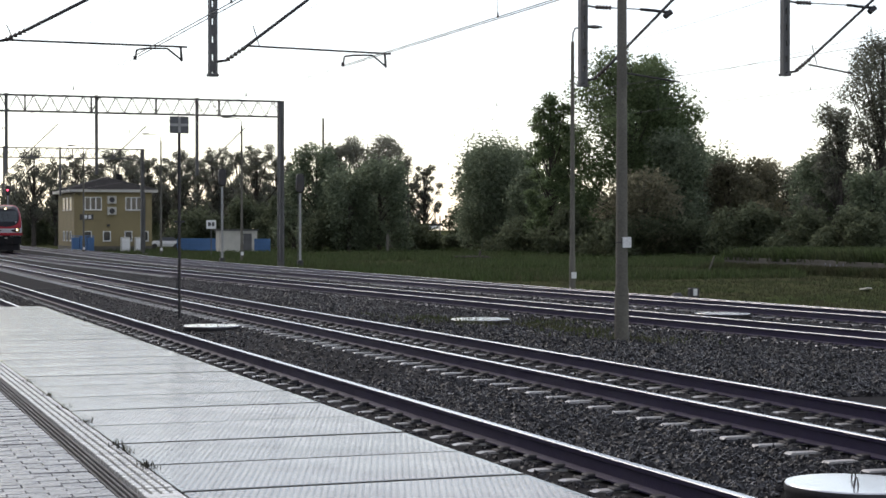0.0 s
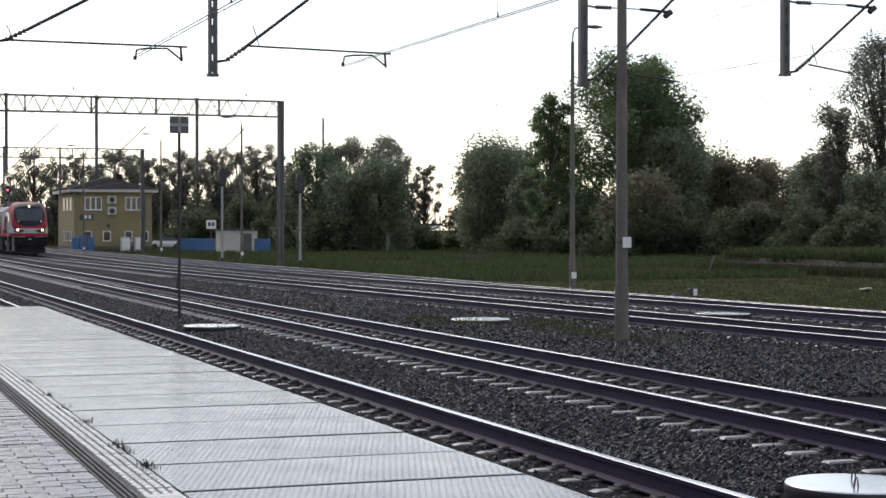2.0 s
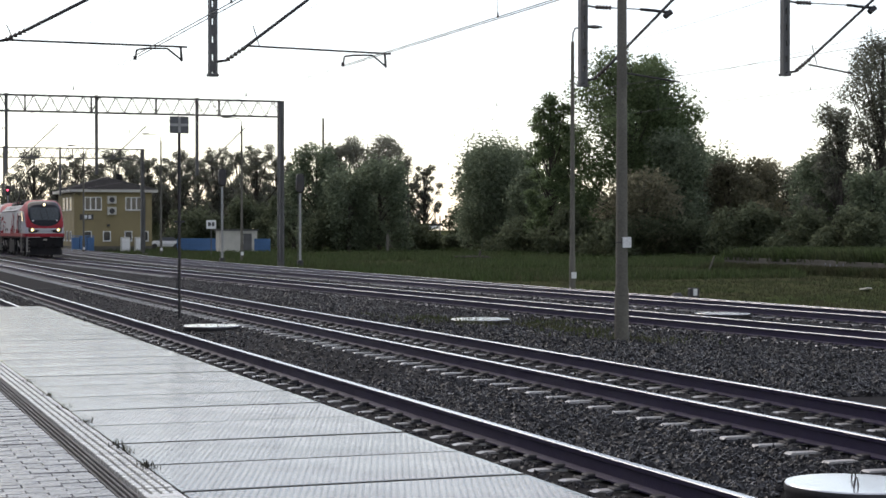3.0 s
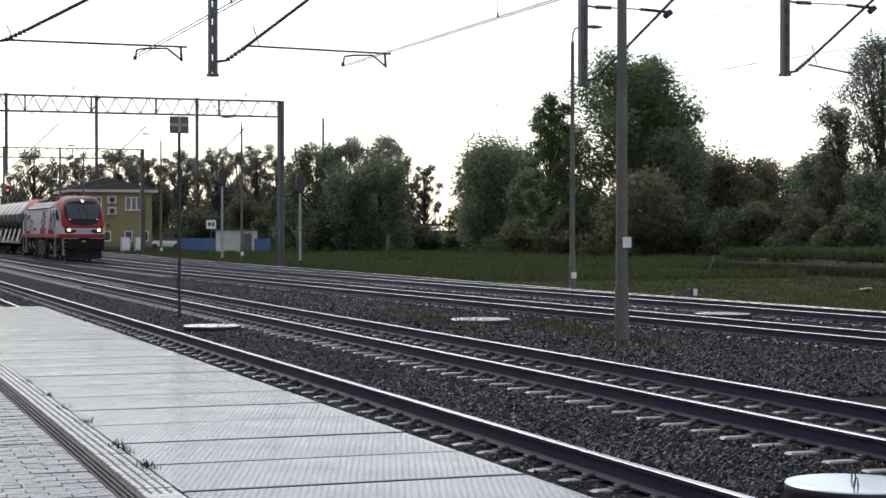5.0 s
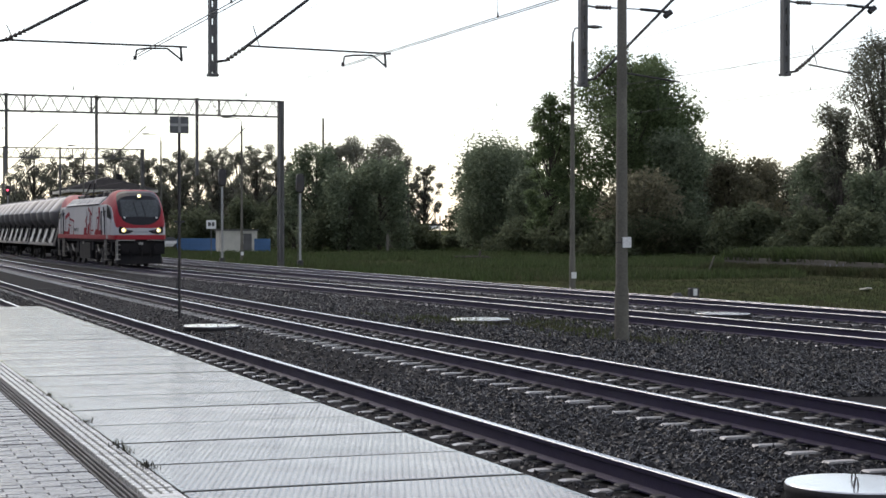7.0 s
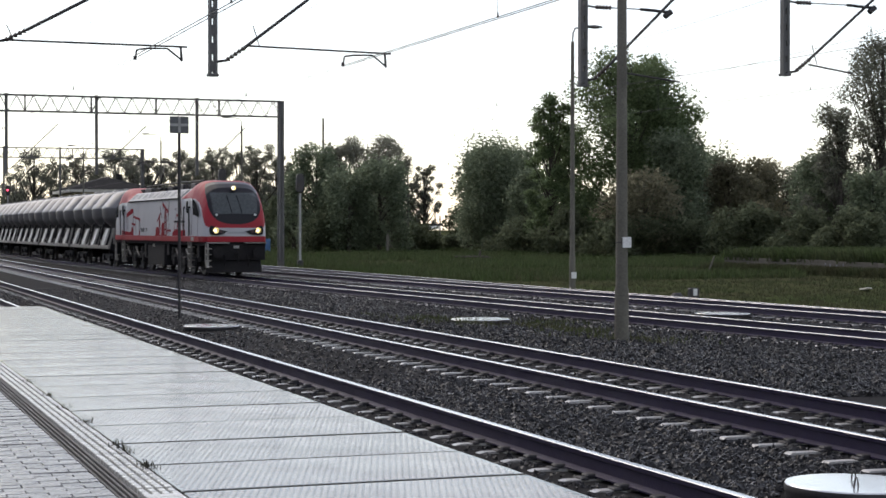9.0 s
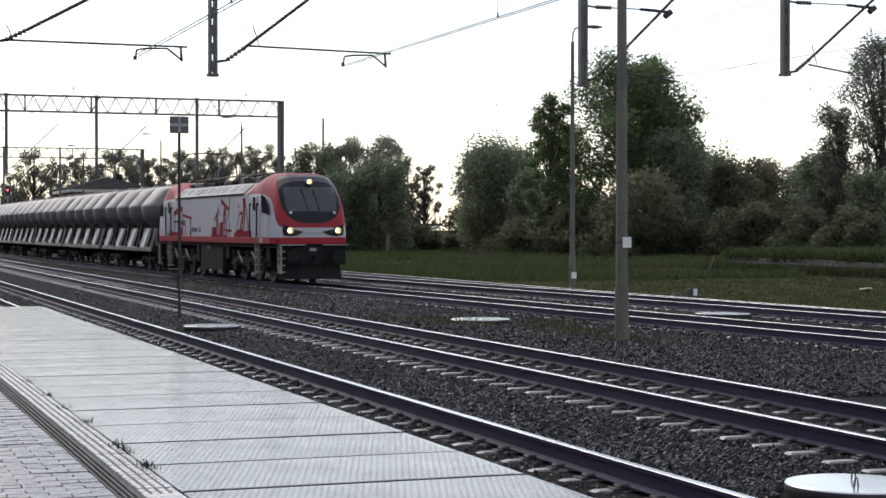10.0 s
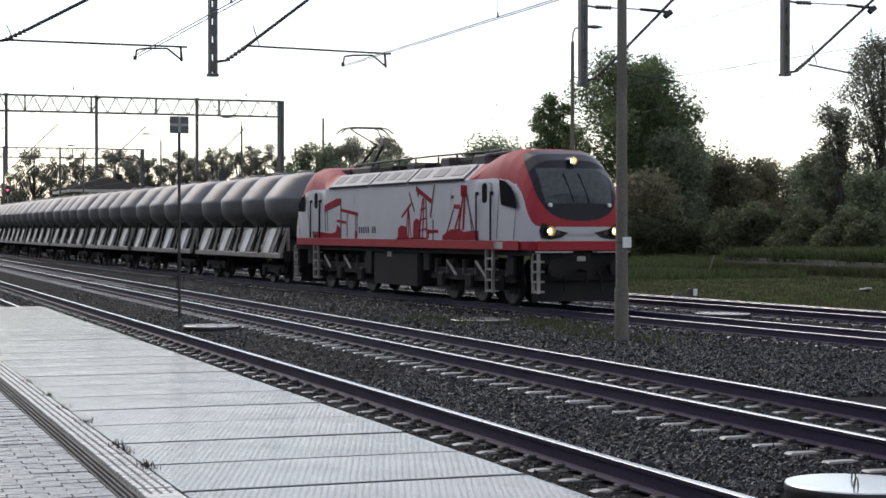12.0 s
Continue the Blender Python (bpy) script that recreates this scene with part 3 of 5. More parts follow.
for k in (0, 1):
    part("print_bar", Shape().box(-0.3 + 0.34 * k, -0.04 + 0.34 * k, -0.078, -0.071, 2.7, 3.05), M_STEEL, b, "illegible grey print")


# ---- manhole lids ----
def lid(x, y, z, r, handles=0):
    th = thing("manhole_cover", "round white concrete manhole lid lying on the ballast", "manhole cover", pose(x, y, z, random.uniform(-0.3, 0.3), random.uniform(-0.3, 0.3), random.uniform(0, 90)), "white manhole lids")
    part("ring", Shape().lathe([(r * 0.97, -0.25), (r * 0.98, -0.02), (r, 0.0), (r, 0.045), (r - 0.004, 0.052)], 40), M_DARKSTEEL, th, "dark wet concrete ring")
    part("slab", Shape().lathe([(r - 0.003, 0.0525), (r - 0.006, 0.062), (r - 0.012, 0.0622), (r - 0.03, 0.0623), (r * 0.5, 0.0625), (0.01, 0.0627)], 40), M_LID, th)
    for k in range(handles):
        a = math.pi * k + 0.5
        pts = [(r * 0.42 * math.cos(a) + 0.035 * math.cos(q), r * 0.42 * math.sin(a), 0.06 + 0.075 * math.sin(q)) for q in [math.pi * i / 8 for i in range(9)]]
        part("handle", Shape().path(pts, 0.006), M_DARKSTEEL, th, "bent rebar handle")
    return th


lid(7.45, 34.4, ground_z(7.45, 34.4) + 0.02, 0.57, 2)
lid(14.25, 36.9, ground_z(14.25, 36.9) + 0.04, 0.68)
lid(21.8, 39.2, ground_z(21.8, 39.2) + 0.05, 0.72)
lid(28.2, 43.2, ground_z(28.2, 43.2) + 0.02, 0.75)
lid(7.39, 11.24, ground_z(7.39, 11.24) + 0.04, 0.53, 2)

# point lamp beside the far track
pl = thing("point_indicator", "small dark switch lamp box beside the far rail", "point indicator", pose(27.0, 50.8, -0.45))
part("box", Shape().box(0.0, 0.34, -0.12, 0.12, -0.02, 0.3, 0.03), M_DARKSTEEL, pl)
part("lens", Shape().box(0.1, 0.24, -0.135, -0.121, 0.05, 0.27), M_WHITE, pl, "pale lamp window")
part("motor", Shape().lathe([(0.2, -0.2), (0.2, 0.05), (0.12, 0.14)], 12, (-0.45, 0, 0)), M_DARKSTEEL, pl)
part("rod", Shape().tube((-0.4, 0, 0.0), (0.1, 0, 0.0), 0.02), M_DARKSTEEL, pl)

# ---- signal box ----
M_YELLOW = material("render_yellow", (0.26, 0.21, 0.105), 0.85, 0, (0.2, 0.16, 0.085), 0.4, 0.7, 20, 0.2)
M_ROOF = material("roof_dark", (0.02, 0.019, 0.02), 1.0, 0, (0.03, 0.028, 0.027), 0.8, 0.6, 12, 0.3, 0.0, spec=0.08)
M_GLASS = material("window_glass_dark", (0.03, 0.034, 0.038), 0.08, 0, None, 1, 0.3, 8, 0, 0.03)
M_EAVE = material("eave_pale", (0.5, 0.48, 0.42), 0.7, 0, None, 1, 0.4, 12, 0.1)
M_BLUE = material("paint_blue", (0.06, 0.15, 0.3), 0.65, 0, (0.045, 0.11, 0.21), 0.8, 0.6, 15, 0.1)


def window(parent, axis, u0, u1, z0, z1, at, mullions=1):
    """axis 'y': on a front facing -y at y=at; 'x': on a wall facing -x at x=at."""
    def bx(a, b, c, d, o0, o1):
        return (a, b, at + o0, at + o1, c, d) if axis == "y" else (at + o0, at + o1, a, b, c, d)
    w = part("window", Shape().box(*bx(u0, u1, z0, z1, -0.01, 0.05)), M_GLASS, parent, "dark window")
    fr = Shape()
    for a, b, c, d in ((u0 - 0.06, u1 + 0.06, z1, z1 + 0.08), (u0 - 0.06, u1 + 0.06, z0 - 0.08, z0), (u0 - 0.06, u0 + 0.03, z0, z1), (u1 - 0.03, u1 + 0.06, z0, z1)):
        fr.box(*bx(a, b, c, d, -0.06, 0.02))
    for k in range(1, mullions + 1):
        m = u0 + (u1 - u0) * k / (mullions + 1)
        fr.box(*bx(m - 0.07, m + 0.07, z0, z1, -0.05, 0.0))
    part("window_frame", fr, M_WHITE, w, "white frame")
    part("window_sill", Shape().box(*bx(u0 - 0.1, u1 + 0.1, z0 - 0.14, z0 - 0.081, -0.14, 0.02)), M_EAVE, w)


def signal_box():
    th = thing("signal_box", "two-storey yellow rendered signal box with a dark hipped roof", "building")
    x0, x1, y0, y1, z0, z1 = 26.4, 35.0, 193.0, 206.5, -0.8, 5.9
    part("wall", Shape().box(x0, x1, y0, y1, z0, z1), M_YELLOW, th, "yellow rendered walls")
    part("plinth", Shape().box(x0 - 0.05, x1 + 0.05, y0 - 0.05, y1 + 0.05, z0, z0 + 0.7), M_POLE, th)
    part("eave", Shape().box(x0 - 0.6, x1 + 0.6, y0 - 0.6, y1 + 0.6, z1, z1 + 0.32), M_EAVE, th, "pale boxed eaves")
    e, zt, zr = 0.65, z1 + 0.33, 7.75
    a, b, c, d = (x0 - e, y0 - e, zt), (x1 + e, y0 - e, zt), (x1 + e, y1 + e, zt), (x0 - e, y1 + e, zt)
    r0, r1 = ((x0 + x1) / 2, y0 + 4.3, zr), ((x0 + x1) / 2, y1 - 4.3, zr)
    roof = part("roof", Shape().add([a, b, c, d, r0, r1], [(0, 1, 4), (1, 2, 5, 4), (2, 3, 5), (3, 0, 4, 5), (3, 2, 1, 0)]), M_ROOF, th, "dark hipped roof")
    part("chimney", Shape().box(x0 + 5.4, x0 + 6.0, y0 + 4.4, y0 + 5.0, 7.0, 8.1, 0.03), M_ROOF, roof)
    for u in (27.6, 32.1):
        window(th, "y", u, u + 1.75, 4.0, 5.3, y0, 2)
    for u in (27.5, 29.6, 32.0, 33.8):
        window(th, "y", u, u + 0.75, 0.55, 1.5, y0, 0)
    for v in (195.2, 198.0, 200.8):
        window(th, "x", v, v + 1.3, 4.0, 5.3, x0, 0)
        window(th, "x", v, v + 1.1, 0.55, 1.5, x0, 0)
    for z in (3.4, 4.65):
        ac = part("air_conditioner", Shape().box(30.0, 31.0, y0 - 0.4, y0 - 0.02, z, z + 0.85, 0.04), M_EAVE, th, "beige outdoor cooling unit")
        part("fan_grille", Shape().lathe([(0.3, -0.43), (0.3, -0.405)], 16, (30.5, y0, z + 0.42), "y"), M_DARKSTEEL, ac)
    pl_ = part("name_plate", Shape().box(27.0, 28.5, y0 - 0.06, y0 - 0.02, 2.85, 3.45), M_DARKSTEEL, th, "dark plate with pale marks")
    for k in range(2):
        part("plate_mark", Shape().box(27.5 + 0.45 * k, 27.8 + 0.45 * k, y0 - 0.075, y0 - 0.061, 2.95, 3.35), M_WHITE, pl_, "illegible pale mark")
    part("downpipe", Shape().tube((34.2, y0 - 0.08, z0), (34.2, y0 - 0.08, z1), 0.06, n=8), M_STEEL, th)
    part("wall_lamp", Shape().box(30.0, 30.3, y0 - 0.3, y0, 2.1, 2.35, 0.02), M_DARKSTEEL, th)


signal_box()

for k in range(3):
    bn = thing("blue_container", "blue ribbed metal container standing by the signal box", "container", pose(25.3 + k * 0.78, 184.2, -0.62), "blue containers")
    part("body", Shape().box(-0.36, 0.36, -0.4, 0.4, 0.1, 1.55 + 0.1 * (k % 2), 0.04), M_BLUE, bn)
    part("lid", Shape().box(-0.39, 0.39, -0.43, 0.43, 1.655, 1.74, 0.03), M_BLUE, bn)
    for u in (-0.2, 0.0, 0.2):
        part("rib", Shape().box(u - 0.03, u + 0.03, -0.43, -0.401, 0.15, 1.5), M_BLUE, bn)
for k, x in enumerate((31.2, 32.7)):
    cb = thing("relay_cabinet", "pale concrete relay cabinet beside the signal box", "cabinet", pose(x, 188.0, -0.62), "relay cabinets")
    part("body", Shape().box(-0.5, 0.5, -0.3, 0.3, 0, 1.55, 0.03), M_EAVE, cb)
    part("door", Shape().box(-0.4, 0.4, -0.33, -0.301, 0.2, 1.4), M_WHITE, cb)

# parked car with a white front
car = thing("parked_car", "white parked car with dark windows on the grass", "car", pose(40.3, 213.0, -0.62, 0, 0, -8))
cs = Shape()
prof = ((-2.1, 0.55, 0.45), (-2.0, 0.3, 0.85), (-1.0, 0.28, 0.98), (0.3, 0.28, 0.98), (1.6, 0.28, 0.95), (2.1, 0.35, 0.85))
cs.loft([[(x, -0.82, zb), (x, 0.82, zb), (x, 0.85, (zb + zt) / 2), (x, 0.76, zt), (x, -0.76, zt), (x, -0.85, (zb + zt) / 2)] for x, zb, zt in prof], False)
part("body", cs, M_WHITE, car)
part("cabin", Shape().loft([[(-1.1, -0.74, 0.97), (1.5, -0.74, 0.97), (1.5, 0.74, 0.97), (-1.1, 0.74, 0.97)], [(-0.5, -0.6, 1.42), (1.0, -0.6, 1.42), (1.0, 0.6, 1.42), (-0.5, 0.6, 1.42)]], False), M_GLASS, car, "dark glazed cabin")
WHEEL_CAR = Shape().lathe([(0.31, -0.1), (0.33, -0.06), (0.33, 0.06), (0.31, 0.1)], 16, (0, 0, 0), "y").mesh("wheel")
for x in (-1.35, 1.3):
    for y in (-0.78, 0.78):
        part("wheel", WHEEL_CAR, M_DARKSTEEL, car, at=pose(x, y, 0.33))

# small shed and blue fence
sh = thing("shed", "small pale shed with a flat roof behind the fence", "shed", pose(41.7, 178.7, -0.62))
part("wall", Shape().box(-1.9, 1.9, 0, 3, 0, 2.25), M_EAVE, sh)
part("roof", Shape().box(-2.05, 2.05, -0.15, 3.15, 2.25, 2.4), M_STEEL, sh)
part("door", Shape().box(0.4, 1.3, -0.05, -0.002, 0.05, 1.95), M_STEEL, sh)
fence = thing("blue_fence", "long blue painted slatted metal fence", "fence")
FS = Shape().box(-0.1, 0.1, -0.015, 0.015, 0.08, 1.42).mesh("slat")
FS.materials.append(M_BLUE)
for i in range(66):
    t = i / 65
    x, y = 37.4 + 7.0 * t, 190.5 - 14.0 * t
    part("slat", FS, M_BLUE, fence, at=pose(x, y, -0.62, 0, 0, -63))
for zz in (0.35, 1.15):
    part("fence_rail", Shape().tube((37.4, 190.56, -0.62 + zz), (44.4, 176.56, -0.62 + zz), 0.03, n=5), M_BLUE, fence)

# ---- old loading ramp with grass on top ----
M_WALL = material("ramp_concrete", (0.11, 0.098, 0.08), 0.95, 0, (0.06, 0.055, 0.044), 0.5, 0.7, 10, 0.5)
ramp = thing("loading_ramp", "low weathered concrete ramp wall overgrown with grass", "retaining wall", kind="structure")
for k in range(14):
    y1 = 91.0 - 4.0 * k
    part("panel", Shape().box(0, 0.3, 0, 3.97, -0.35, 0.72 + random.uniform(-0.05, 0.05), 0.02), M_WALL, ramp, at=pose(50.7 + random.uniform(-0.03, 0.03) - 0.03 * k, y1 - 4.0, -0.62))
part("fill", Shape().box(50.9, 130, 35, 91, -1.0, 0.0), M_GRASS_GROUND, ramp, "grassy top")
M_GRAF = material("graffiti_pale", (0.16, 0.16, 0.18), 0.7, 0, None, 2, 0.5, 20, 0)
for k, (a, b, c, d) in enumerate(((79.6, 79.72, -0.5, 0.0), (79.1, 79.25, -0.45, -0.05), (78.5, 78.65, -0.5, -0.1), (77.9, 78.0, -0.45, 0.0))):
    part("paint_mark", Shape().box(50.50, 50.51, a, b, c, d), M_GRAF, ramp, "pale illegible graffiti stroke")
st = thing("leaning_stake", "short pale leaning wooden stake in the grass", "stake", pose(47.5, 87.0, -0.62, 0, 22, 0))
part("stick", Shape().tube((0, 0, -0.2), (0, 0, 0.95), 0.06, 0.05, 6), M_POLE, st)
ms = thing("marker_stone", "small white and red marker post in the grass", "marker post", pose(53.7, 165.0, -0.62))
part("stick", Shape().lathe([(0.16, -0.2), (0.16, 1.6), (0.05, 2.0)], 8), M_POLE, ms)

dc = thing("distant_canopy", "pale distant canopy roof between the trees", "canopy", pose(151.5, 428.0, -0.6))
part("roof", Shape().box(-2.0, 2.0, -1.5, 1.5, 2.3, 3.3, 0.1), M_WHITE, dc, "pale roof")
part("beam", Shape().box(-2.6, 2.6, -1.6, 1.6, 3.3, 3.9), M_DARKSTEEL, dc)
for x in (-1.2, 0.9, 2.3):
    part("post", Shape().tube((x, 0, 0), (x, 0, 9.0 if x == 0.9 else 6.0), 0.15, n=6), M_DARKSTEEL, dc)
pk = thing("timber_plank", "pale weathered plank lying in the grass", "plank", pose(38.6, 58.0, -0.58, 2, 3, 62))
part("board", Shape().box(-1.5, 1.5, -0.1, 0.1, 0, 0.06, 0.01), M_EAVE, pk)
lg = thing("fallen_branch", "dark broken branch lying in the grass", "branch", pose(47.0, 123.0, -0.6))
part("limb", Shape().tube((-1.6, 0, 0.3), (1.2, 0.3, 0.25), 0.07, 0.12, 6).tube((0.4, 0.1, 0), (0.5, 0.1, 0.75), 0.1, 0.08, 6).tube((0.9, 0.1, 0.2), (1.5, 0.0, 0.1), 0.16, 0.12, 6), M_BARK, lg)


# ---- train ----
M_TWHITE = material("loco_white", (0.43, 0.43, 0.45), 0.42, 0, (0.35, 0.35, 0.365), 0.7, 0.6, 30, 0.0, 0.08, grain_amount=0.05)
M_TRED = material("loco_red", (0.3, 0.009, 0.02), 0.5, 0, (0.24, 0.014, 0.022), 0.8, 0.5, 30, 0.0, 0.08, grain_amount=0.05, spec=0.3)
M_ART = material("artwork_red", (0.26, 0.01, 0.022), 0.7, 0, (0.2, 0.01, 0.018), 1.5, 0.6, 30, 0, spec=0.1)
M_ARTDARK = material("artwork_dark", (0.07, 0.03, 0.035), 0.5, 0, None, 1.5, 0.6, 30, 0)
M_MASK = material("loco_black_mask", (0.016, 0.016, 0.02), 0.3, 0, None, 1, 0.3, 20, 0, 0.05, spec=0.15)
M_SIDEGLASS = material("cab_side_glass", (0.012, 0.013, 0.014), 0.05, 0, None, 1, 0.3, 20, 0, 0.02, spec=0.2)
M_SCREEN = material("windscreen_glass", (0.03, 0.04, 0.042), 0.06, 0, (0.04, 0.05, 0.05), 0.8, 0.5, 10, 0, 0.03)
M_UNDER = material("underframe_black", (0.009, 0.0085, 0.01), 0.75, 0.0, (0.024, 0.021, 0.02), 1.2, 0.6, 18, 0.2, spec=0.2)
M_WHEEL = material("wheel_steel", (0.035, 0.032, 0.03), 0.6, 0.3, (0.025, 0.021, 0.02), 3, 0.6, 30, 0.1)
M_ROOFP = material("loco_roof_grey", (0.3, 0.31, 0.32), 0.5, 0, (0.22, 0.22, 0.23), 0.9, 0.6, 20, 0.0, grain_amount=0.06)
M_HEADL = material("headlamp_lit", (0.9, 0.88, 0.8), 0.2, 0, None, 5, 0.1, 30, 0, emit=(1.0, 0.93, 0.7, 3.5))
M_HEADY = material("headlamp_reflector", (0.5, 0.45, 0.26), 0.35, 0.8, None, 8, 0.3, 40, 0.1)
M_TANK = material("tank_grey", (0.13, 0.126, 0.125), 0.36, 0.0, (0.1, 0.095, 0.092), 0.6, 0.7, 14, 0.03, 0.1, spec=0.5, grain_amount=0.1)
M_TFRAME = material("wagon_frame_pale", (0.38, 0.375, 0.35), 0.5, 0, (0.12, 0.11, 0.095), 1.6, 0.95, 18, 0.15)

M_CHUTE = material("chute_pale", (0.46, 0.455, 0.44), 0.35, 0, (0.26, 0.25, 0.23), 1.6, 0.8, 18, 0.1)
M_SKIRT = material("skirt_grey", (0.26, 0.245, 0.225), 0.5, 0, (0.13, 0.12, 0.105), 1.6, 0.8, 18, 0.15)

M_GRILLE = material("grille_grey", (0.2, 0.21, 0.22), 0.6, 0, (0.14, 0.145, 0.15), 1.2, 0.6, 30, 0)

HL = 9.75            # half length of the locomotive body
FRONT = ((0.0, 1.2, 2.1), (0.03, 1.25, 2.4), (0.08, 1.3, 2.72), (0.16, 1.34, 3.02), (0.28, 1.38, 3.32), (0.45, 1.41, 3.6), (0.7, 1.43, 3.84), (1.05, 1.45, 4.02), (1.5, 1.46, 4.15), (2.0, 1.47, 4.18), (2.6, 1.47, 4.11), (3.2, 1.47, 3.97), (3.8, 1.47, 3.86), (4.4, 1.47, 3.83))


def lerp_rows(rows, s):
    for a, b in zip(rows, rows[1:]):
        if s <= b[0]:
            t = (s - a[0]) / (b[0] - a[0])
            return [p + (q - p) * t for p, q in zip(a[1:], b[1:])]
    return rows[-1][1:]


def body_point(y, t):
    """t from 0 (near sill) over the roof to 1 (far sill)."""
    s = HL - abs(y)
    w, h = lerp_rows(FRONT, s)
    z0 = 1.5
    u = 1 - abs(2 * t - 1)                       # 0 at the sills, 1 at the ridge
    e = 2 / (3.0 + 2.2 * min(1, s / 2.0))         # fuller sides away from the nose
    sm = u * u * (3 - 2 * u)
    ang = math.pi / 2 * ((1 - sm) * u ** (1 / e) + sm * (1 - (1 - u) ** (1 / e)))
    cx, cz = w * max(0.0, math.cos(ang)) ** e, z0 + (h - z0) * math.sin(ang) ** e
    k = u * 4                                     # angular cross-section of the long middle
    poly = ((1.47, 1.5), (1.47, 2.5), (1.47, 3.4), (0.98, 3.84), (0.0, 3.88))
    i = min(3, int(k))
    f = k - i
    mx, mz = poly[i][0] + (poly[i + 1][0] - poly[i][0]) * f, poly[i][1] + (poly[i + 1][1] - poly[i][1]) * f
    b = min(1, max(0, (s - 3.1) / 0.7))
    b = b * b * (3 - 2 * b)
    x, z = cx + (mx - cx) * b, cz + (mz - cz) * b
    return ((-x if t < 0.5 else x), y, z)


def red_line(s):
    """Lower edge of the red cab surround, by the distance from the nose."""
    return lerp_rows(((0, 2.1), (0.08, 2.13), (0.2, 2.24), (0.35, 2.44), (0.5, 2.7), (0.7, 2.98), (1.0, 3.2), (1.5, 3.33), (2.2, 3.39), (3.9, 3.4)), s)[0]


def loco_body(loco):
    ss = [3.9 * (i / 190) ** 2 for i in range(191)]
    ys = [-HL + s for s in ss]
    ys = ys + [-5.5 + 11.0 * i / 24 for i in range(25)] + [-y for y in reversed(ys)]
    n = 260
    grid = [[body_point(y, i / n) for i in range(n + 1)] for y in ys]
    groups = {}
    for j in range(len(ys) - 1):
        for i in range(n):
            q = (grid[j][i], grid[j][i + 1], grid[j + 1][i + 1], grid[j + 1][i])
            x, y, z = [sum(p[k] for p in q) / 4 for k in range(3)]
            s = HL - abs(y)
            front = s < 2.4
            if z < 1.73:
                g = "stripe"
            elif front and abs(x / 1.17) ** 2.7 + abs((z - 3.3) / 1.04) ** 2.7 < 1 and s < 1.35:
                g = "windscreen" if (abs(x) < 1.0 - 0.2 * max(0, 3.0 - z) and 2.7 < z < 3.62) else "mask"
                g = g if y < 0 else "rear_" + g
            elif s < 3.9 and z > red_line(s):
                g = "cab_surround" if y < 0 else "rear_cab_surround"
            elif z > 3.86 and abs(y) < 5.9:
                g = "roof_deck"
            elif z > 3.42 and abs(y) < 5.9:
                g = "roof_slope"
            else:
                g = "shell"
            groups.setdefault(g, []).append(q)
    mats = {"stripe": (M_TRED, "red stripe"), "rear_windscreen": (M_SCREEN, "dark panoramic windscreen"), "rear_mask": (M_MASK, "glossy black cab mask"), "windscreen": (M_SCREEN, "dark panoramic windscreen"), "mask": (M_MASK, "glossy black cab mask"), "cab_surround": (M_TRED, "red cab surround"),
            "rear_cab_surround": (M_TRED, "red rear cab surround"), "roof_deck": (M_UNDER, "dark roof deck"), "roof_slope": (M_ROOFP, "pale grey sloped roof side"), "shell": (M_TWHITE, "white painted body shell")}
    for g, qs in groups.items():
        ids, vs, fs = {}, [], []
        for q in qs:
            f = []
            for p in q:
                if p not in ids:
                    ids[p] = len(vs)
                    vs.append(p)
                f.append(ids[p])
            f = [k for m, k in enumerate(f) if k != f[m - 1]]
            if len(f) > 2:
                fs.append(tuple(reversed(f)))
        part(g, Shape().add(vs, fs, True), mats[g][0], loco, mats[g][1])
    for end in (0, -1):
        ring = grid[end]
        up = [p for p in ring if p[2] >= 1.73]
        zb = 1.73
        w = max(abs(p[0]) for p in ring)
        sg = -1 if end == 0 else 1
        part("nose_panel", Shape().add([(-w, sg * HL, zb)] + up + [(w, sg * HL, zb)], [tuple(range(len(up) + 2))]), M_TWHITE, loco, "white nose panel")
        part("nose_stripe", Shape().box(-w - 0.05, w + 0.05, sg * (HL - 0.02), sg * (HL + 0.03), 1.5, 1.735) if sg > 0 else Shape().box(-w - 0.05, w + 0.05, -HL - 0.03, -HL + 0.02, 1.5, 1.735), M_TRED, loco, "red stripe")


def poly_part(parent, name, pts, mat, label, x=-1.476, depth=0.006):
    """A flat raised shape on the near side; pts are (y, z)."""
    a = [(x, y, z) for y, z in pts]
    b = [(x - depth, y, z) for y, z in pts]
    n = len(pts)
    s = Shape().add(a + b, [tuple(range(n)), tuple(range(2 * n - 1, n - 1, -1))] + [(i, (i + 1) % n, n + (i + 1) % n, n + i) for i in range(n)])
    return part(name, s, mat, parent, label)


def bar2(parent, name, a, b, w, mat, label="", w1=None):
    """A flat bar from a to b in the side's plane."""
    d = Vector((b[0] - a[0], b[1] - a[1])).normalized()
    k0, k1 = Vector((-d.y, d.x)) * w / 2, Vector((-d.y, d.x)) * (w1 if w1 is not None else w) / 2
    A, B = Vector(a), Vector(b)
    return poly_part(parent, name, [tuple(A + k0), tuple(B + k1), tuple(B - k1), tuple(A - k0)], mat, label)


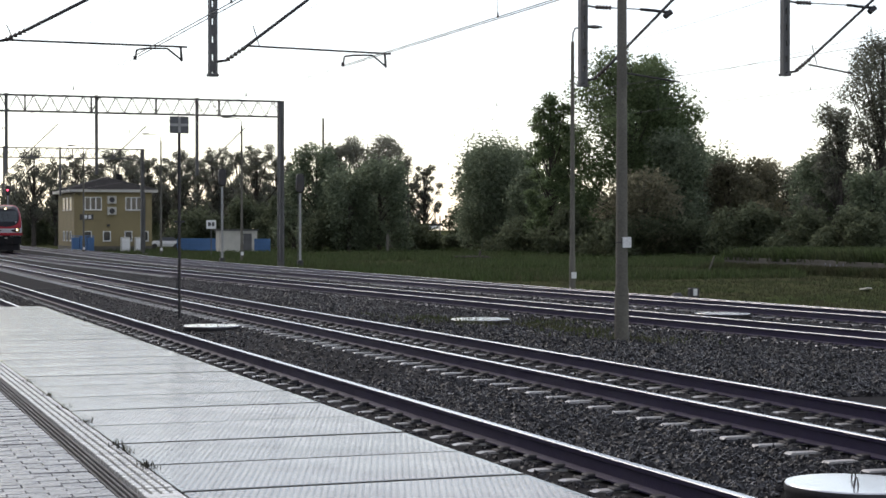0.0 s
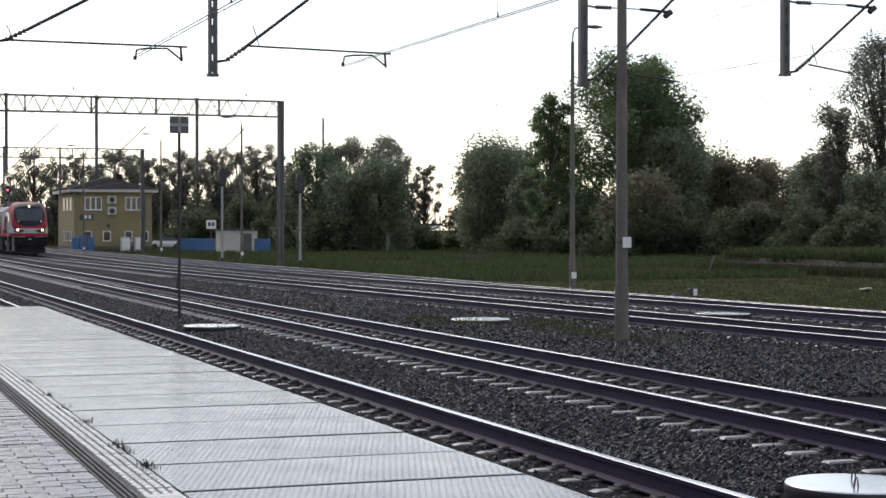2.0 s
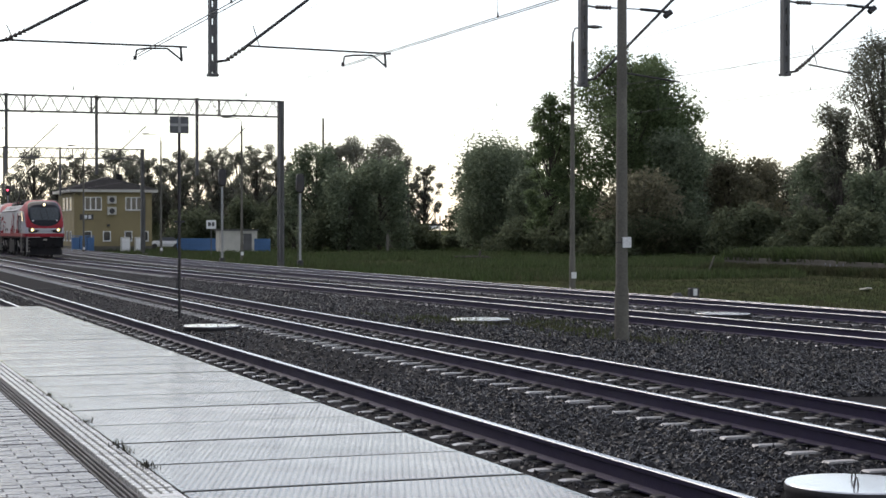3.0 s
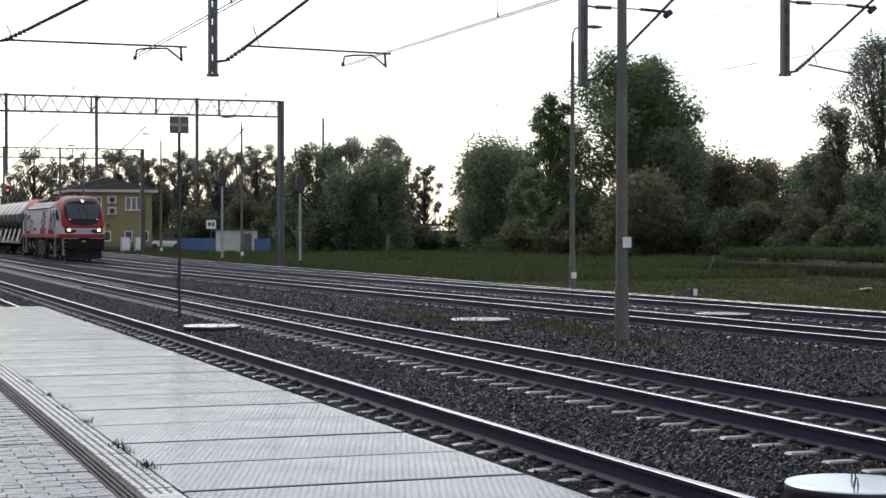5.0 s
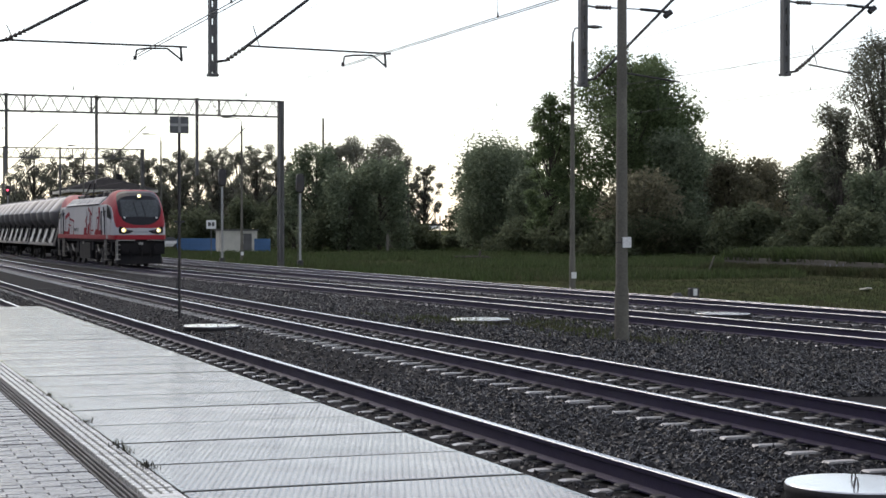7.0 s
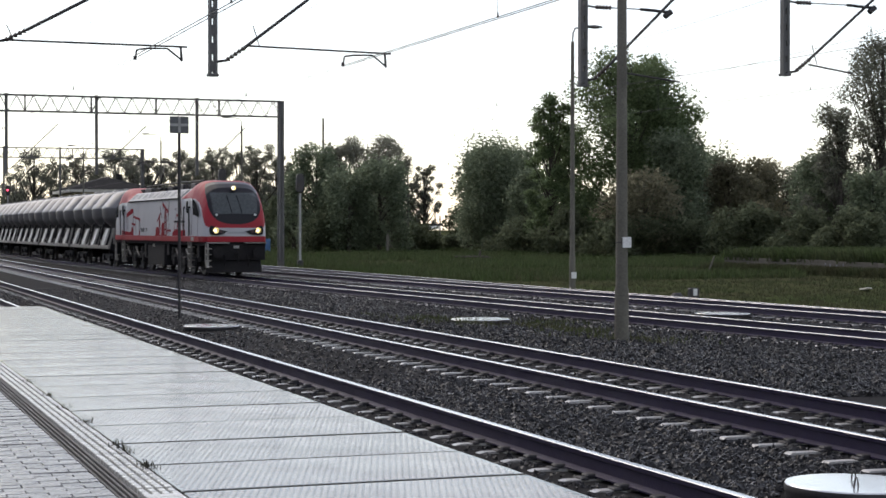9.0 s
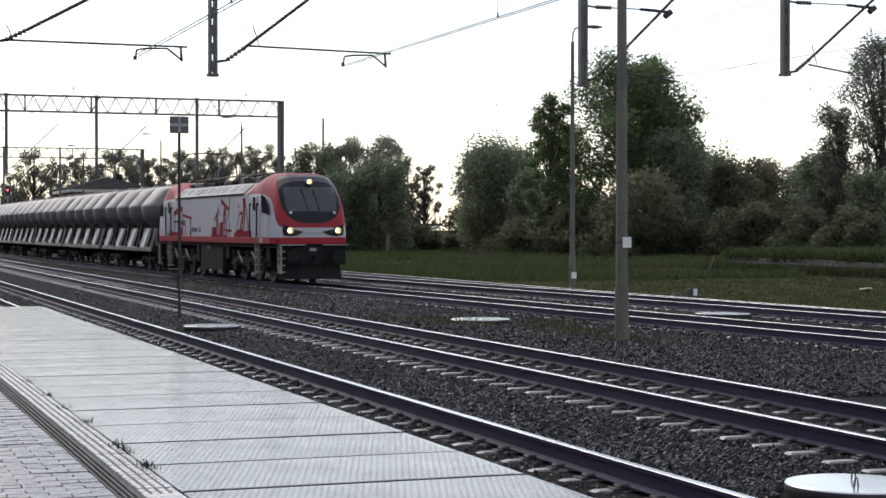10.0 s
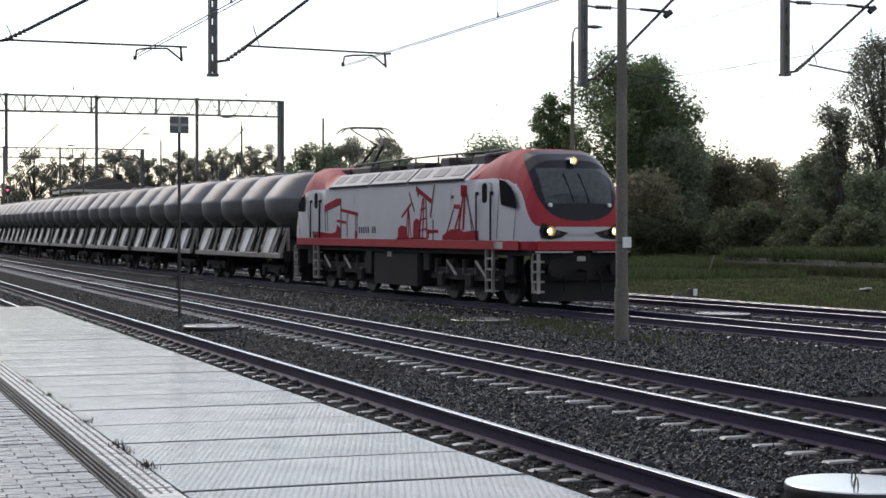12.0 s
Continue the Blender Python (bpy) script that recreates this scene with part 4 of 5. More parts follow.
def artwork(loco):
    art = part("artwork", Shape().box(-1.474, -1.471, -6.62, 7.5, 1.735, 1.75), M_TWHITE, loco, "red oil pump silhouettes printed on the side")
    P = lambda pts, m=M_ART: poly_part(art, "silhouette", pts, m, "")
    B = lambda a, b, w, m=M_ART, w1=None: bar2(art, "silhouette", a, b, w, m, "", w1)
    # first pump jack with a low hull
    P([(7.4, 1.98), (7.3, 1.74), (4.5, 1.74), (4.5, 2.05), (4.85, 2.2), (5.0, 1.95), (5.4, 1.9)])
    P([(6.15, 2.62), (6.12, 2.85), (4.9, 3.06), (4.5, 3.05), (4.48, 2.88), (4.8, 2.82), (5.9, 2.66)])
    P([(4.45, 2.72), (4.45, 2.62), (2.85, 2.46), (2.88, 2.58)])
    B((4.5, 3.05), (4.5, 1.75), 0.09, M_ARTDARK)
    for y0 in (6.1, 5.85):
        B((y0, 2.7), (y0 - 0.05, 1.98), 0.05, M_ARTDARK)
    for y0, zb in ((3.9, 1.8), (3.1, 1.85), (2.95, 1.8)):
        B((y0, 2.55), (y0, zb), 0.05, M_ARTDARK)
    B((4.9, 2.32), (4.0, 2.26), 0.09)
    B((3.05, 1.74), (3.05, 1.98), 0.2)
    # small and large pump jacks
    P([(-0.62, 1.74), (-0.66, 2.06), (-0.9, 2.16), (-1.35, 2.1), (-1.45, 1.74)])
    B((-0.5, 1.76), (-1.9, 1.76), 0.05)
    B((-0.95, 2.4), (-1.72, 2.8), 0.08)
    B((-1.55, 3.12), (-1.98, 2.56), 0.07, M_ARTDARK)
    for y0 in (-1.25, -1.5, -1.72):
        B((y0, 1.76), (-1.5, 2.72), 0.05)
    P([(-1.85, 1.74), (-1.9, 2.25), (-2.1, 2.36), (-2.4, 2.3), (-2.45, 1.74)])
    B((-1.7, 1.77), (-2.95, 1.77), 0.06)
    for y0, y1 in ((-2.3, -2.62), (-2.6, -2.72), (-2.95, -2.86)):
        B((y0, 1.76), (y1, 2.95), 0.07)
    for zz in (2.0, 2.3, 2.6):
        B((-2.4, zz), (-2.9, zz + 0.06), 0.04)
    B((-2.1, 3.24), (-3.35, 2.82), 0.14)
    B((-2.12, 3.3), (-2.3, 3.0), 0.1, M_ARTDARK)
    B((-3.5, 3.32), (-3.2, 2.38), 0.09, M_ARTDARK)
    # valve and drilling rig
    B((-3.4, 1.74), (-3.4, 2.32), 0.06, M_ARTDARK)
    B((-3.0, 1.98), (-3.8, 1.98), 0.09)
    B((-3.05, 2.04), (-3.05, 1.78), 0.05)
    P([(-4.1, 1.74), (-4.1, 1.86), (-4.7, 2.04), (-5.3, 2.06), (-5.6, 1.96), (-6.0, 2.0), (-6.6, 2.0), (-6.6, 1.74)])
    B((-4.3, 1.8), (-4.9, 2.6), 0.05)
    B((-5.0, 2.06), (-5.4, 2.62), 0.1)
    B((-5.25, 2.06), (-5.6, 3.1), 0.09)
    B((-5.55, 2.02), (-5.7, 3.2), 0.12)
    B((-6.3, 1.98), (-5.75, 3.0), 0.07, M_ARTDARK)
    B((-6.15, 1.98), (-5.85, 3.0), 0.05, M_ARTDARK)
    P([(-5.4, 3.26), (-5.82, 3.25), (-5.82, 2.92), (-5.4, 2.95)])
    P([(-4.9, 2.62), (-4.95, 2.74), (-5.35, 2.72), (-5.3, 2.6)])
    P([(-4.7, 2.9), (-4.72, 2.99), (-4.9, 2.99), (-4.92, 2.9)], M_ARTDARK)
    # running number shown as plain bars
    for k in range(8):
        if k != 5:
            bar2(art, "print_bar", (2.72 - 0.2 * k, 1.92), (2.72 - 0.2 * k, 2.12), 0.07, M_UNDER, "illegible dark print")


def wheelset(parent, y, r, group_ref, half=GAUGE / 2):
    """Axle with two wheels; its own origin at the axle."""
    ws = part("wheelset", Shape().tube((-half, 0, 0), (half, 0, 0), 0.08, n=8), M_UNDER, parent, "dark steel wheelset", pose(0, y, r))
    for sx in (-1, 1):
        w = Shape().lathe([(0.12, -0.07), (r * 0.8, -0.045), (r * 0.86, -0.065), (r, -0.065), (r, 0.065), (r * 0.86, 0.065), (r * 0.8, 0.045), (0.12, 0.07)], 28, (sx * half, 0, 0), "x")
        for k in range(5):
            a = k * 2 * math.pi / 5
            w.tube((sx * (half + 0.05), r * 0.5 * math.cos(a), r * 0.5 * math.sin(a)), (sx * (half + 0.075), r * 0.5 * math.cos(a), r * 0.5 * math.sin(a)), 0.06, n=6)
        part("wheel", w, M_WHEEL, ws, "spoked steel wheel")
    group_ref.append((ws, y, r))
    return ws


def buffers(th, y, sg):
    for x in (-0.88, 0.88):
        b = part("buffer", Shape().lathe([(0.11, 0), (0.12, sg * 0.35), (0.23, sg * 0.36), (0.24, sg * 0.42)], 16, (x, y, 1.05), "y"), M_UNDER, th, "black round buffer")
    part("coupling_hook", Shape().tube((0, y, 1.0), (0, y + sg * 0.35, 0.98), 0.05).tube((0, y + sg * 0.35, 0.98), (0, y + sg * 0.3, 0.6), 0.035), M_UNDER, th)


def ladder(th, y, z0, z1, w=0.42, x=-1.42):
    l = Shape()
    for yy in (y, y + w):
        l.box(x - 0.03, x + 0.05, yy - 0.03, yy + 0.03, z0, z1)
    n = 4
    for i in range(n):
        z = z0 + (z1 - z0) * i / n + 0.02
        l.box(x - 0.03, x + 0.18, y, y + w, z, z + 0.05)
    return part("step_ladder", l, M_SKIRT, th, "grey boarding steps")


def lamp_cup(parent, x, y, z, r, depth=0.13):
    """A deep reflector cup opening forwards, with the lit bulb at its bottom."""
    n = 18
    ring = lambda q, yy: [(x + q * math.cos(2 * math.pi * i / n), yy, z + q * math.sin(2 * math.pi * i / n)) for i in range(n)]
    part("lamp_reflector", Shape().loft([ring(0.062, y), ring(r * 0.8, y - depth * 0.55), ring(r, y - depth)], True, False), M_HEADY, parent, "yellowish lamp reflector")
    part("lamp_rim", Shape().loft([ring(r + 0.004, y), ring(r + 0.012, y - depth + 0.02), ring(r + 0.006, y - depth - 0.004)], True, False), M_MASK, parent, "black lamp rim")
    part("headlight", Shape().loft([ring(0.05, y - 0.002), ring(0.036, y - 0.016), ring(0.01, y - 0.02)]), M_HEADL, parent, "lit headlight")


def locomotive():
    loco = thing("locomotive", "white and red electric freight locomotive with oil pump artwork", "locomotive")
    wheels = []
    loco_body(loco)
    artwork(loco)
    for sx in (-1, 1):
        part("side_stripe", Shape().box(*sorted((sx * 1.465, sx * 1.479)), -9.1, 9.1, 1.5, 1.732), M_TRED, loco, "red side stripe")
    for a, b, c, d in ((6.9, 7.5, 2.4, 2.95), (-4.7, -3.9, 2.5, 3.15), (3.2, 3.9, 2.9, 3.2)):
        v = poly_part(loco, "vent_panel", [(a, c), (a, d), (b, d), (b, c)], M_TWHITE, "white louvred vent panel", -1.472, 0.006)
        for k in range(6):
            z = c + (d - c) * (k + 0.5) / 6
            poly_part(v, "louvre", [(a + 0.03, z - 0.015), (a + 0.03, z + 0.015), (b - 0.03, z + 0.015), (b - 0.03, z - 0.015)], M_TWHITE, "", -1.478, 0.003)
    part("floor_plate", Shape().box(-1.35, 1.35, -9.6, 9.6, 1.35, 1.5), M_UNDER, loco)
    # doors, side windows, hand rails on the near side
    for sg, base in ((1, "front"), (-1, "rear")):
        m = lambda y: y * sg
        d = poly_part(loco, "cab_door", [(m(-6.62), 1.76), (m(-6.62), 3.3), (m(-7.4), 3.3), (m(-7.4), 1.76)], M_TWHITE, "white cab door")
        poly_part(d, "door_window", [(m(-6.85), 2.82), (m(-6.85), 3.2), (m(-6.92), 3.27), (m(-7.1), 3.27), (m(-7.17), 3.2), (m(-7.17), 2.82), (m(-7.1), 2.75), (m(-6.92), 2.75)], M_SIDEGLASS, "dark door window", -1.483)
        for yy in (-6.55, -7.48):
            part("hand_rail", Shape().tube((-1.53, m(yy), 1.75), (-1.53, m(yy), 3.02), 0.025, n=6).tube((-1.46, m(yy), 3.0), (-1.53, m(yy), 3.0), 0.05, n=6), M_MASK, loco, "black hand rail")
        if sg > 0:
            win = [(-7.95, 3.35), (-8.3, 3.3), (-8.62, 3.14), (-8.88, 2.92), (-8.98, 2.74), (-8.96, 2.58), (-8.05, 2.68)]
        else:
            win = [(8.2, 3.25), (8.5, 3.18), (8.9, 2.92), (8.95, 2.66), (8.3, 2.66)]
        poly_part(loco, "cab_side_window", win, M_SIDEGLASS, "dark cab side window", -1.475, 0.012)
        bar2(loco, "panel_seam", (m(-7.75), 1.76), (m(-7.95), 3.28), 0.02, M_MASK)
        bar2(loco, "panel_seam", (m(-8.98), 2.62), (m(-8.8), 1.76), 0.02, M_MASK)
        ladder(loco, m(-7.2) - 0.2, 0.35, 1.5)
        part("step_plate", Shape().box(-1.3, -0.35, *sorted((m(-9.98), m(-9.7))), 1.44, 1.475), M_TFRAME, loco, "pale step plate")
        part("step_plate", Shape().box(0.35, 1.3, *sorted((m(-9.98), m(-9.7))), 1.44, 1.475), M_TFRAME, loco, "pale step plate")
        ladder(loco, m(-9.75) - 0.15, 0.4, 1.42, 0.3, -1.3)
        # bar frame under the nose
        part("buffer_beam", Shape().box(-1.3, 1.3, *sorted((m(-9.72), m(-9.4))), 0.72, 1.42, 0.03), M_UNDER, loco, "black buffer beam")
        part("plough", Shape().loft([[(-1.25, m(-9.45), 0.18), (1.25, m(-9.45), 0.18), (1.2, m(-9.3), 0.7), (-1.2, m(-9.3), 0.7)], [(-1.1, m(-9.7), 0.2), (1.1, m(-9.7), 0.2), (1.1, m(-9.6), 0.72), (-1.1, m(-9.6), 0.72)]], False), M_UNDER, loco)
        buffers(loco, m(-9.72), -sg)
        for x in (-0.55, 0.5):
            part("brake_hose", Shape().path([(x, m(-9.75), 0.95), (x, m(-9.92), 0.8), (x, m(-9.9), 0.45)], 0.03), M_UNDER, loco)
        # lamps
        for x in (-0.93, 0.93):
            sx = 1 if x > 0 else -1
            hs = [(sx * 0.38, 1.95), (sx * 0.6, 1.82), (sx * 0.9, 1.78), (sx * 1.15, 1.82), (sx * 1.2, 2.0), (sx * 1.14, 2.2), (sx * 0.98, 2.16), (sx * 0.8, 2.04)]
            yy = m(-9.76)
            v = [(a, yy, b) for a, b in hs] + [(a, yy - sg * 0.03, b) for a, b in hs]
            nn = len(hs)
            hu = part("lamp_housing", Shape().add(v, [tuple(range(nn)), tuple(range(2 * nn - 1, nn - 1, -1))] + [(i, (i + 1) % nn, nn + (i + 1) % nn, nn + i) for i in range(nn)]), M_MASK, loco, "black swept lamp housing")
            if sg > 0:
                lamp_cup(hu, x, yy - 0.03, 1.99, 0.125)
                part("tail_light", Shape().lathe([(0.07, -0.05), (0.065, -0.033)], 14, (sx * 0.7, yy, 1.95), "y"), M_ARTDARK, hu, "unlit dark red tail light")
        zt, st = 3.8, 0.62
        if sg > 0:
            top = part("top_headlight", Shape().lathe([(0.075, -HL + st - 0.08), (0.09, -HL + st + 0.1)], 16, (0, 0, zt + 0.02), "y"), M_MASK, loco, "top headlight in a dark cup")
            lamp_cup(top, 0, -HL + st - 0.08, zt + 0.02, 0.1)
            for x in (-0.32, 0.12):
                part("wiper", Shape().tube((x + 0.16, -HL + 0.06, 2.74), (x - 0.02, -HL + 0.34, 3.5), 0.018, n=5), M_MASK, loco, "black wiper")
            for x in (-0.85, 0.85):
                part("marker_lamp", Shape().lathe([(0.05, -HL + 0.02), (0.05, -HL + 0.3)], 10, (x, 0, 2.66), "y"), M_WHITE, loco, "small white lamp")
            part("front_mark", Shape().box(-0.4, 0.4, -HL - 0.006, -HL + 0.01, 1.85, 1.93), M_ROOFP, loco, "illegible grey print")
            part("coupler_plate", Shape().box(-0.12, 0.12, -HL - 0.02, -HL + 0.02, 1.22, 1.34), M_TFRAME, loco)
    # roof slope panel breaks and roof gear
    for a, b in ((-5.6, -1.55), (-1.35, 1.7), (1.9, 5.6)):
        for sx in (-1, 1):
            part("roof_panel", Shape().loft([[(sx * 1.46, a, 3.43), (sx * 1.46, b, 3.43), (sx * 1.02, b, 3.83), (sx * 1.02, a, 3.83)], [(sx * 1.49, a, 3.45), (sx * 1.49, b, 3.45), (sx * 1.05, b, 3.85), (sx * 1.05, a, 3.85)]], False), M_ROOFP, loco, "pale grey roof panel")
        for k in range(3):
            u, v = a + (b - a) * (k + 0.2) / 3, a + (b - a) * (k + 0.8) / 3
            part("roof_grille", Shape().loft([[(-1.395, u, 3.545), (-1.395, v, 3.545), (-1.135, v, 3.78), (-1.135, u, 3.78)], [(-1.4, u, 3.551), (-1.4, v, 3.551), (-1.14, v, 3.786), (-1.14, u, 3.786)]], False), M_GRILLE, loco, "grey louvred roof grille")
        part("gutter", Shape().box(-1.52, -1.48, a, b, 3.38, 3.43), M_UNDER, loco, "dark rain gutter")
    for k, (y, w, l, h) in enumerate(((-4.9, 0.7, 0.9, 0.28), (-3.6, 0.5, 1.2, 0.22), (-2.2, 0.6, 0.7, 0.3), (-0.6, 0.75, 1.0, 0.18), (0.9, 0.45, 0.7, 0.26), (2.4, 0.7, 1.2, 0.2), (4.6, 0.7, 1.6, 0.24), (6.6, 0.6, 1.2, 0.22))):
        part("roof_box", Shape().box(-w, w, y - l / 2, y + l / 2, 3.8, 3.86 + h, 0.05), M_UNDER if k % 2 else M_DARKSTEEL, loco, "dark roof equipment box")
    for y in (-4.2, -3.0, -1.6, 0.2, 1.6, 3.4, 5.5):
        i = Shape()
        insulator(i, (-0.55, y, 3.86), (-0.55, y, 4.2))
        part("roof_insulator", i, M_INSUL, loco, "brown roof insulator")
    part("roof_cable", Shape().path([(-0.55, -5.2, 4.22), (-0.55, -1.0, 4.24), (-0.55, 5.5, 4.2)], 0.03), M_DARKSTEEL, loco)
    # rear pantograph raised, front one folded
    pan = part("pantograph", Shape().box(-0.55, 0.55, 5.0, 6.4, 3.98, 4.06, 0.01), M_DARKSTEEL, loco, "raised pantograph")
    for x in (-0.12, 0.12):
        part("lower_arm", Shape().tube((x * 2, 6.3, 4.06), (x, 4.75, 4.85), 0.05, n=6), M_DARKSTEEL, pan)
        part("upper_arm", Shape().tube((x, 4.75, 4.85), (x * 4, 6.2, 5.42), 0.025, n=6), M_DARKSTEEL, pan)
    for y in (5.95, 6.4):
        part("collector_strip", Shape().path([(-0.95, y, 5.3), (-0.75, y, 5.46), (-0.5, y, 5.5), (0.5, y, 5.5), (0.75, y, 5.46), (0.95, y, 5.3)], 0.025), M_DARKSTEEL, pan)
    part("strip_frame", Shape().tube((-0.45, 5.95, 5.46), (-0.45, 6.4, 5.46), 0.02).tube((0.45, 5.95, 5.46), (0.45, 6.4, 5.46), 0.02), M_DARKSTEEL, pan)
    pf = part("folded_pantograph", Shape().box(-0.5, 0.5, -5.6, -4.3, 4.1, 4.16), M_DARKSTEEL, loco, "folded pantograph")
    part("folded_arm", Shape().tube((-0.3, -5.5, 4.25), (-0.3, -3.2, 4.22), 0.04).tube((0.3, -5.5, 4.25), (0.3, -3.2, 4.22), 0.04), M_DARKSTEEL, pf)
    # running gear
    R = 0.6
    for c in (-5.35, 5.35):
        part("bogie_frame", Shape().box(-1.15, -0.95, c - 2.9, c + 2.9, 0.62, 0.95, 0.04).box(0.95, 1.15, c - 2.9, c + 2.9, 0.62, 0.95, 0.04).box(-1.0, 1.0, c - 0.3, c + 0.3, 0.5, 1.0), M_UNDER, loco, "black bogie frame")
        for dy in (-2.0, 0.0, 2.0):
            wheelset(loco, c + dy, R, wheels)
            for sx in (-1, 1):
                part("axle_box", Shape().box(sx * 1.12 - 0.13, sx * 1.12 + 0.13, c + dy - 0.24, c + dy + 0.24, 0.42, 0.82, 0.06), M_UNDER, loco)
                for q in (-0.42, 0.42):
                    part("coil_spring", Shape().lathe([(0.1, 0.78), (0.1, 0.86), (0.085, 0.9), (0.1, 0.95), (0.085, 1.0), (0.1, 1.05), (0.1, 1.2)], 10, (sx * 1.12, c + dy + q, 0)), M_WHEEL, loco)
        for dy in (-1.0, 1.0):
            part("damper", Shape().tube((-1.28, c + dy - 0.3, 0.75), (-1.28, c + dy + 0.35, 1.15), 0.04, n=8), M_SKIRT, loco, "grey damper")
        for dy in (-2.9, 2.9):
            part("sand_box", Shape().box(-1.3, -1.0, c + dy - 0.25, c + dy + 0.25, 0.85, 1.4, 0.05), M_UNDER, loco)
    part("transformer_box", Shape().box(-1.32, 1.32, -1.9, 1.9, 0.35, 1.38, 0.1), M_UNDER, loco, "black underfloor transformer box")
    part("battery_box", Shape().box(-1.36, -1.0, 1.95, 2.4, 0.7, 1.36, 0.03), M_UNDER, loco)
    part("data_plate", Shape().box(-1.345, -1.32, 0.25, 0.6, 1.2, 1.36), M_TFRAME, loco, "small pale plate")
    part("side_plate", Shape().box(-1.485, -1.47, -8.15, -7.6, 1.53, 1.71), M_TFRAME, loco, "small white data plate")
    return loco, wheels


def hopper_wagon(first):
    wg = thing("silo_wagon", "dark grey four-hopper silo wagon with pale side frames", "railway wagon", group="silo wagons of the train")
    wheels = []
    for k in range(4):
        c = -4.72 + 3.15 * k
        rings = []
        for z, hx, hy, e in ((1.75, 0.5, 0.45, 2.2), (2.15, 0.98, 0.92, 2.4), (2.45, 1.3, 1.25, 2.3), (2.62, 1.41, 1.4, 2.35), (2.75, 1.45, 1.46, 2.35), (3.14, 1.48, 1.53, 2.35), (3.2, 1.47, 1.53, 2.35), (3.27, 1.43, 1.51, 2.35), (3.6, 1.16, 1.42, 2.35), (3.92, 0.88, 1.3, 2.3), (4.03, 0.74, 1.22, 2.3), (4.11, 0.55, 1.08, 2.4), (4.17, 0.2, 0.7, 2.2)):
            ring = []
            for i in range(56):
                a = 2 * math.pi * i / 56
                ca, sa = math.cos(a), math.sin(a)
                ring.append((hx * math.copysign(abs(ca) ** (2 / e), ca), c + hy * math.copysign(abs(sa) ** (2 / e), sa), z))
            rings.append(ring)
        tk = part("hopper", Shape().loft(rings), M_TANK, wg, "dark grey pressed hopper tank")
        part("hatch", Shape().lathe([(0.3, 4.12), (0.3, 4.22), (0.2, 4.26)], 14, (0, c, 0)), M_TANK, tk)
        part("outlet_pipe", Shape().lathe([(0.3, 1.2), (0.32, 1.5), (0.5, 1.8)], 12, (0, c, 0)), M_UNDER, tk)
        for sx in (-1, 1):
            part("support_strut", Shape().tube((sx * 1.44, c + 1.25, 1.12), (sx * 1.24, c + 0.9, 2.35), 0.06, n=6), M_UNDER, wg, "dark slanted strut")
            part("side_chute", Shape().loft([[(sx * 1.43, c + 0.1, 1.17), (sx * 1.43, c + 0.85, 1.17), (sx * 1.36, c + 0.85, 1.17), (sx * 1.36, c + 0.1, 1.17)], [(sx * 1.17, c - 0.2, 2.06), (sx * 1.17, c + 0.5, 2.06), (sx * 1.1, c + 0.5, 2.06), (sx * 1.1, c - 0.2, 2.06)]], False), M_CHUTE, wg, "pale slanted side chute")
            part("skirt_panel", Shape().loft([[(sx * 1.37, c - 1.5, 1.16), (sx * 1.37, c + 1.5, 1.16), (sx * 1.33, c + 1.5, 1.16), (sx * 1.33, c - 1.5, 1.16)], [(sx * 1.12, c - 1.5, 2.02), (sx * 1.12, c + 1.2, 2.02), (sx * 1.08, c + 1.2, 2.02), (sx * 1.08, c - 1.5, 2.02)]], False), M_SKIRT, wg, "dull grey slanted skirt panel")
            for q in (-1.2, -0.75, -0.45):
                part("skirt_pipe", Shape().tube((sx * 1.42, c + q + 0.15, 1.17), (sx * 1.17, c + q - 0.1, 2.04), 0.025, n=6), M_CHUTE if q > -0.6 else M_UNDER, wg)
            part("frame_bar", Shape().tube((sx * 1.42, c - 1.35, 1.15), (sx * 1.18, c - 1.5, 2.05), 0.035, n=5), M_TFRAME, wg, "thin pale frame bar")
        for sx in (-1, 1):
            part("air_pipe", Shape().path([(sx * 1.42, c - 0.95, 1.2), (sx * 1.3, c - 1.12, 1.75), (sx * 1.2, c - 1.1, 2.2)], 0.045), M_UNDER, wg, "dark air pipe")
            part("cross_brace", Shape().tube((sx * 1.43, c + 0.9, 1.2), (sx * 1.3, c + 1.35, 1.7), 0.03, n=5), M_TFRAME, wg)
        part("valve_box", Shape().box(-1.25, -1.0, c + 0.6, c + 0.95, 1.15, 1.55, 0.03), M_UNDER, wg)
    for sx in (-1, 1):
        part("sole_bar", Shape().box(sx * 1.4 - 0.06, sx * 1.4 + 0.06, -6.25, 6.25, 0.98, 1.16, 0.015), M_SKIRT, wg, "dull grey sole bar")
        part("top_rail", Shape().box(sx * 1.1 - 0.03, sx * 1.1 + 0.03, -6.2, 6.2, 2.04, 2.1), M_SKIRT, wg, "dull upper side rail")
        for y in (-6.2, 6.2):
            part("end_post", Shape().box(sx * 1.12 - 0.05, sx * 1.12 + 0.05, y - 0.05, y + 0.05, 1.1, 2.1), M_SKIRT, wg)
    part("underframe", Shape().box(-1.1, 1.1, -6.2, 6.2, 0.9, 1.12), M_UNDER, wg)
    for y in (-6.3, 6.3):
        part("headstock", Shape().box(-1.3, 1.3, y - 0.06, y + 0.06, 0.85, 1.25), M_UNDER, wg)
        buffers(wg, y, 1 if y > 0 else -1)
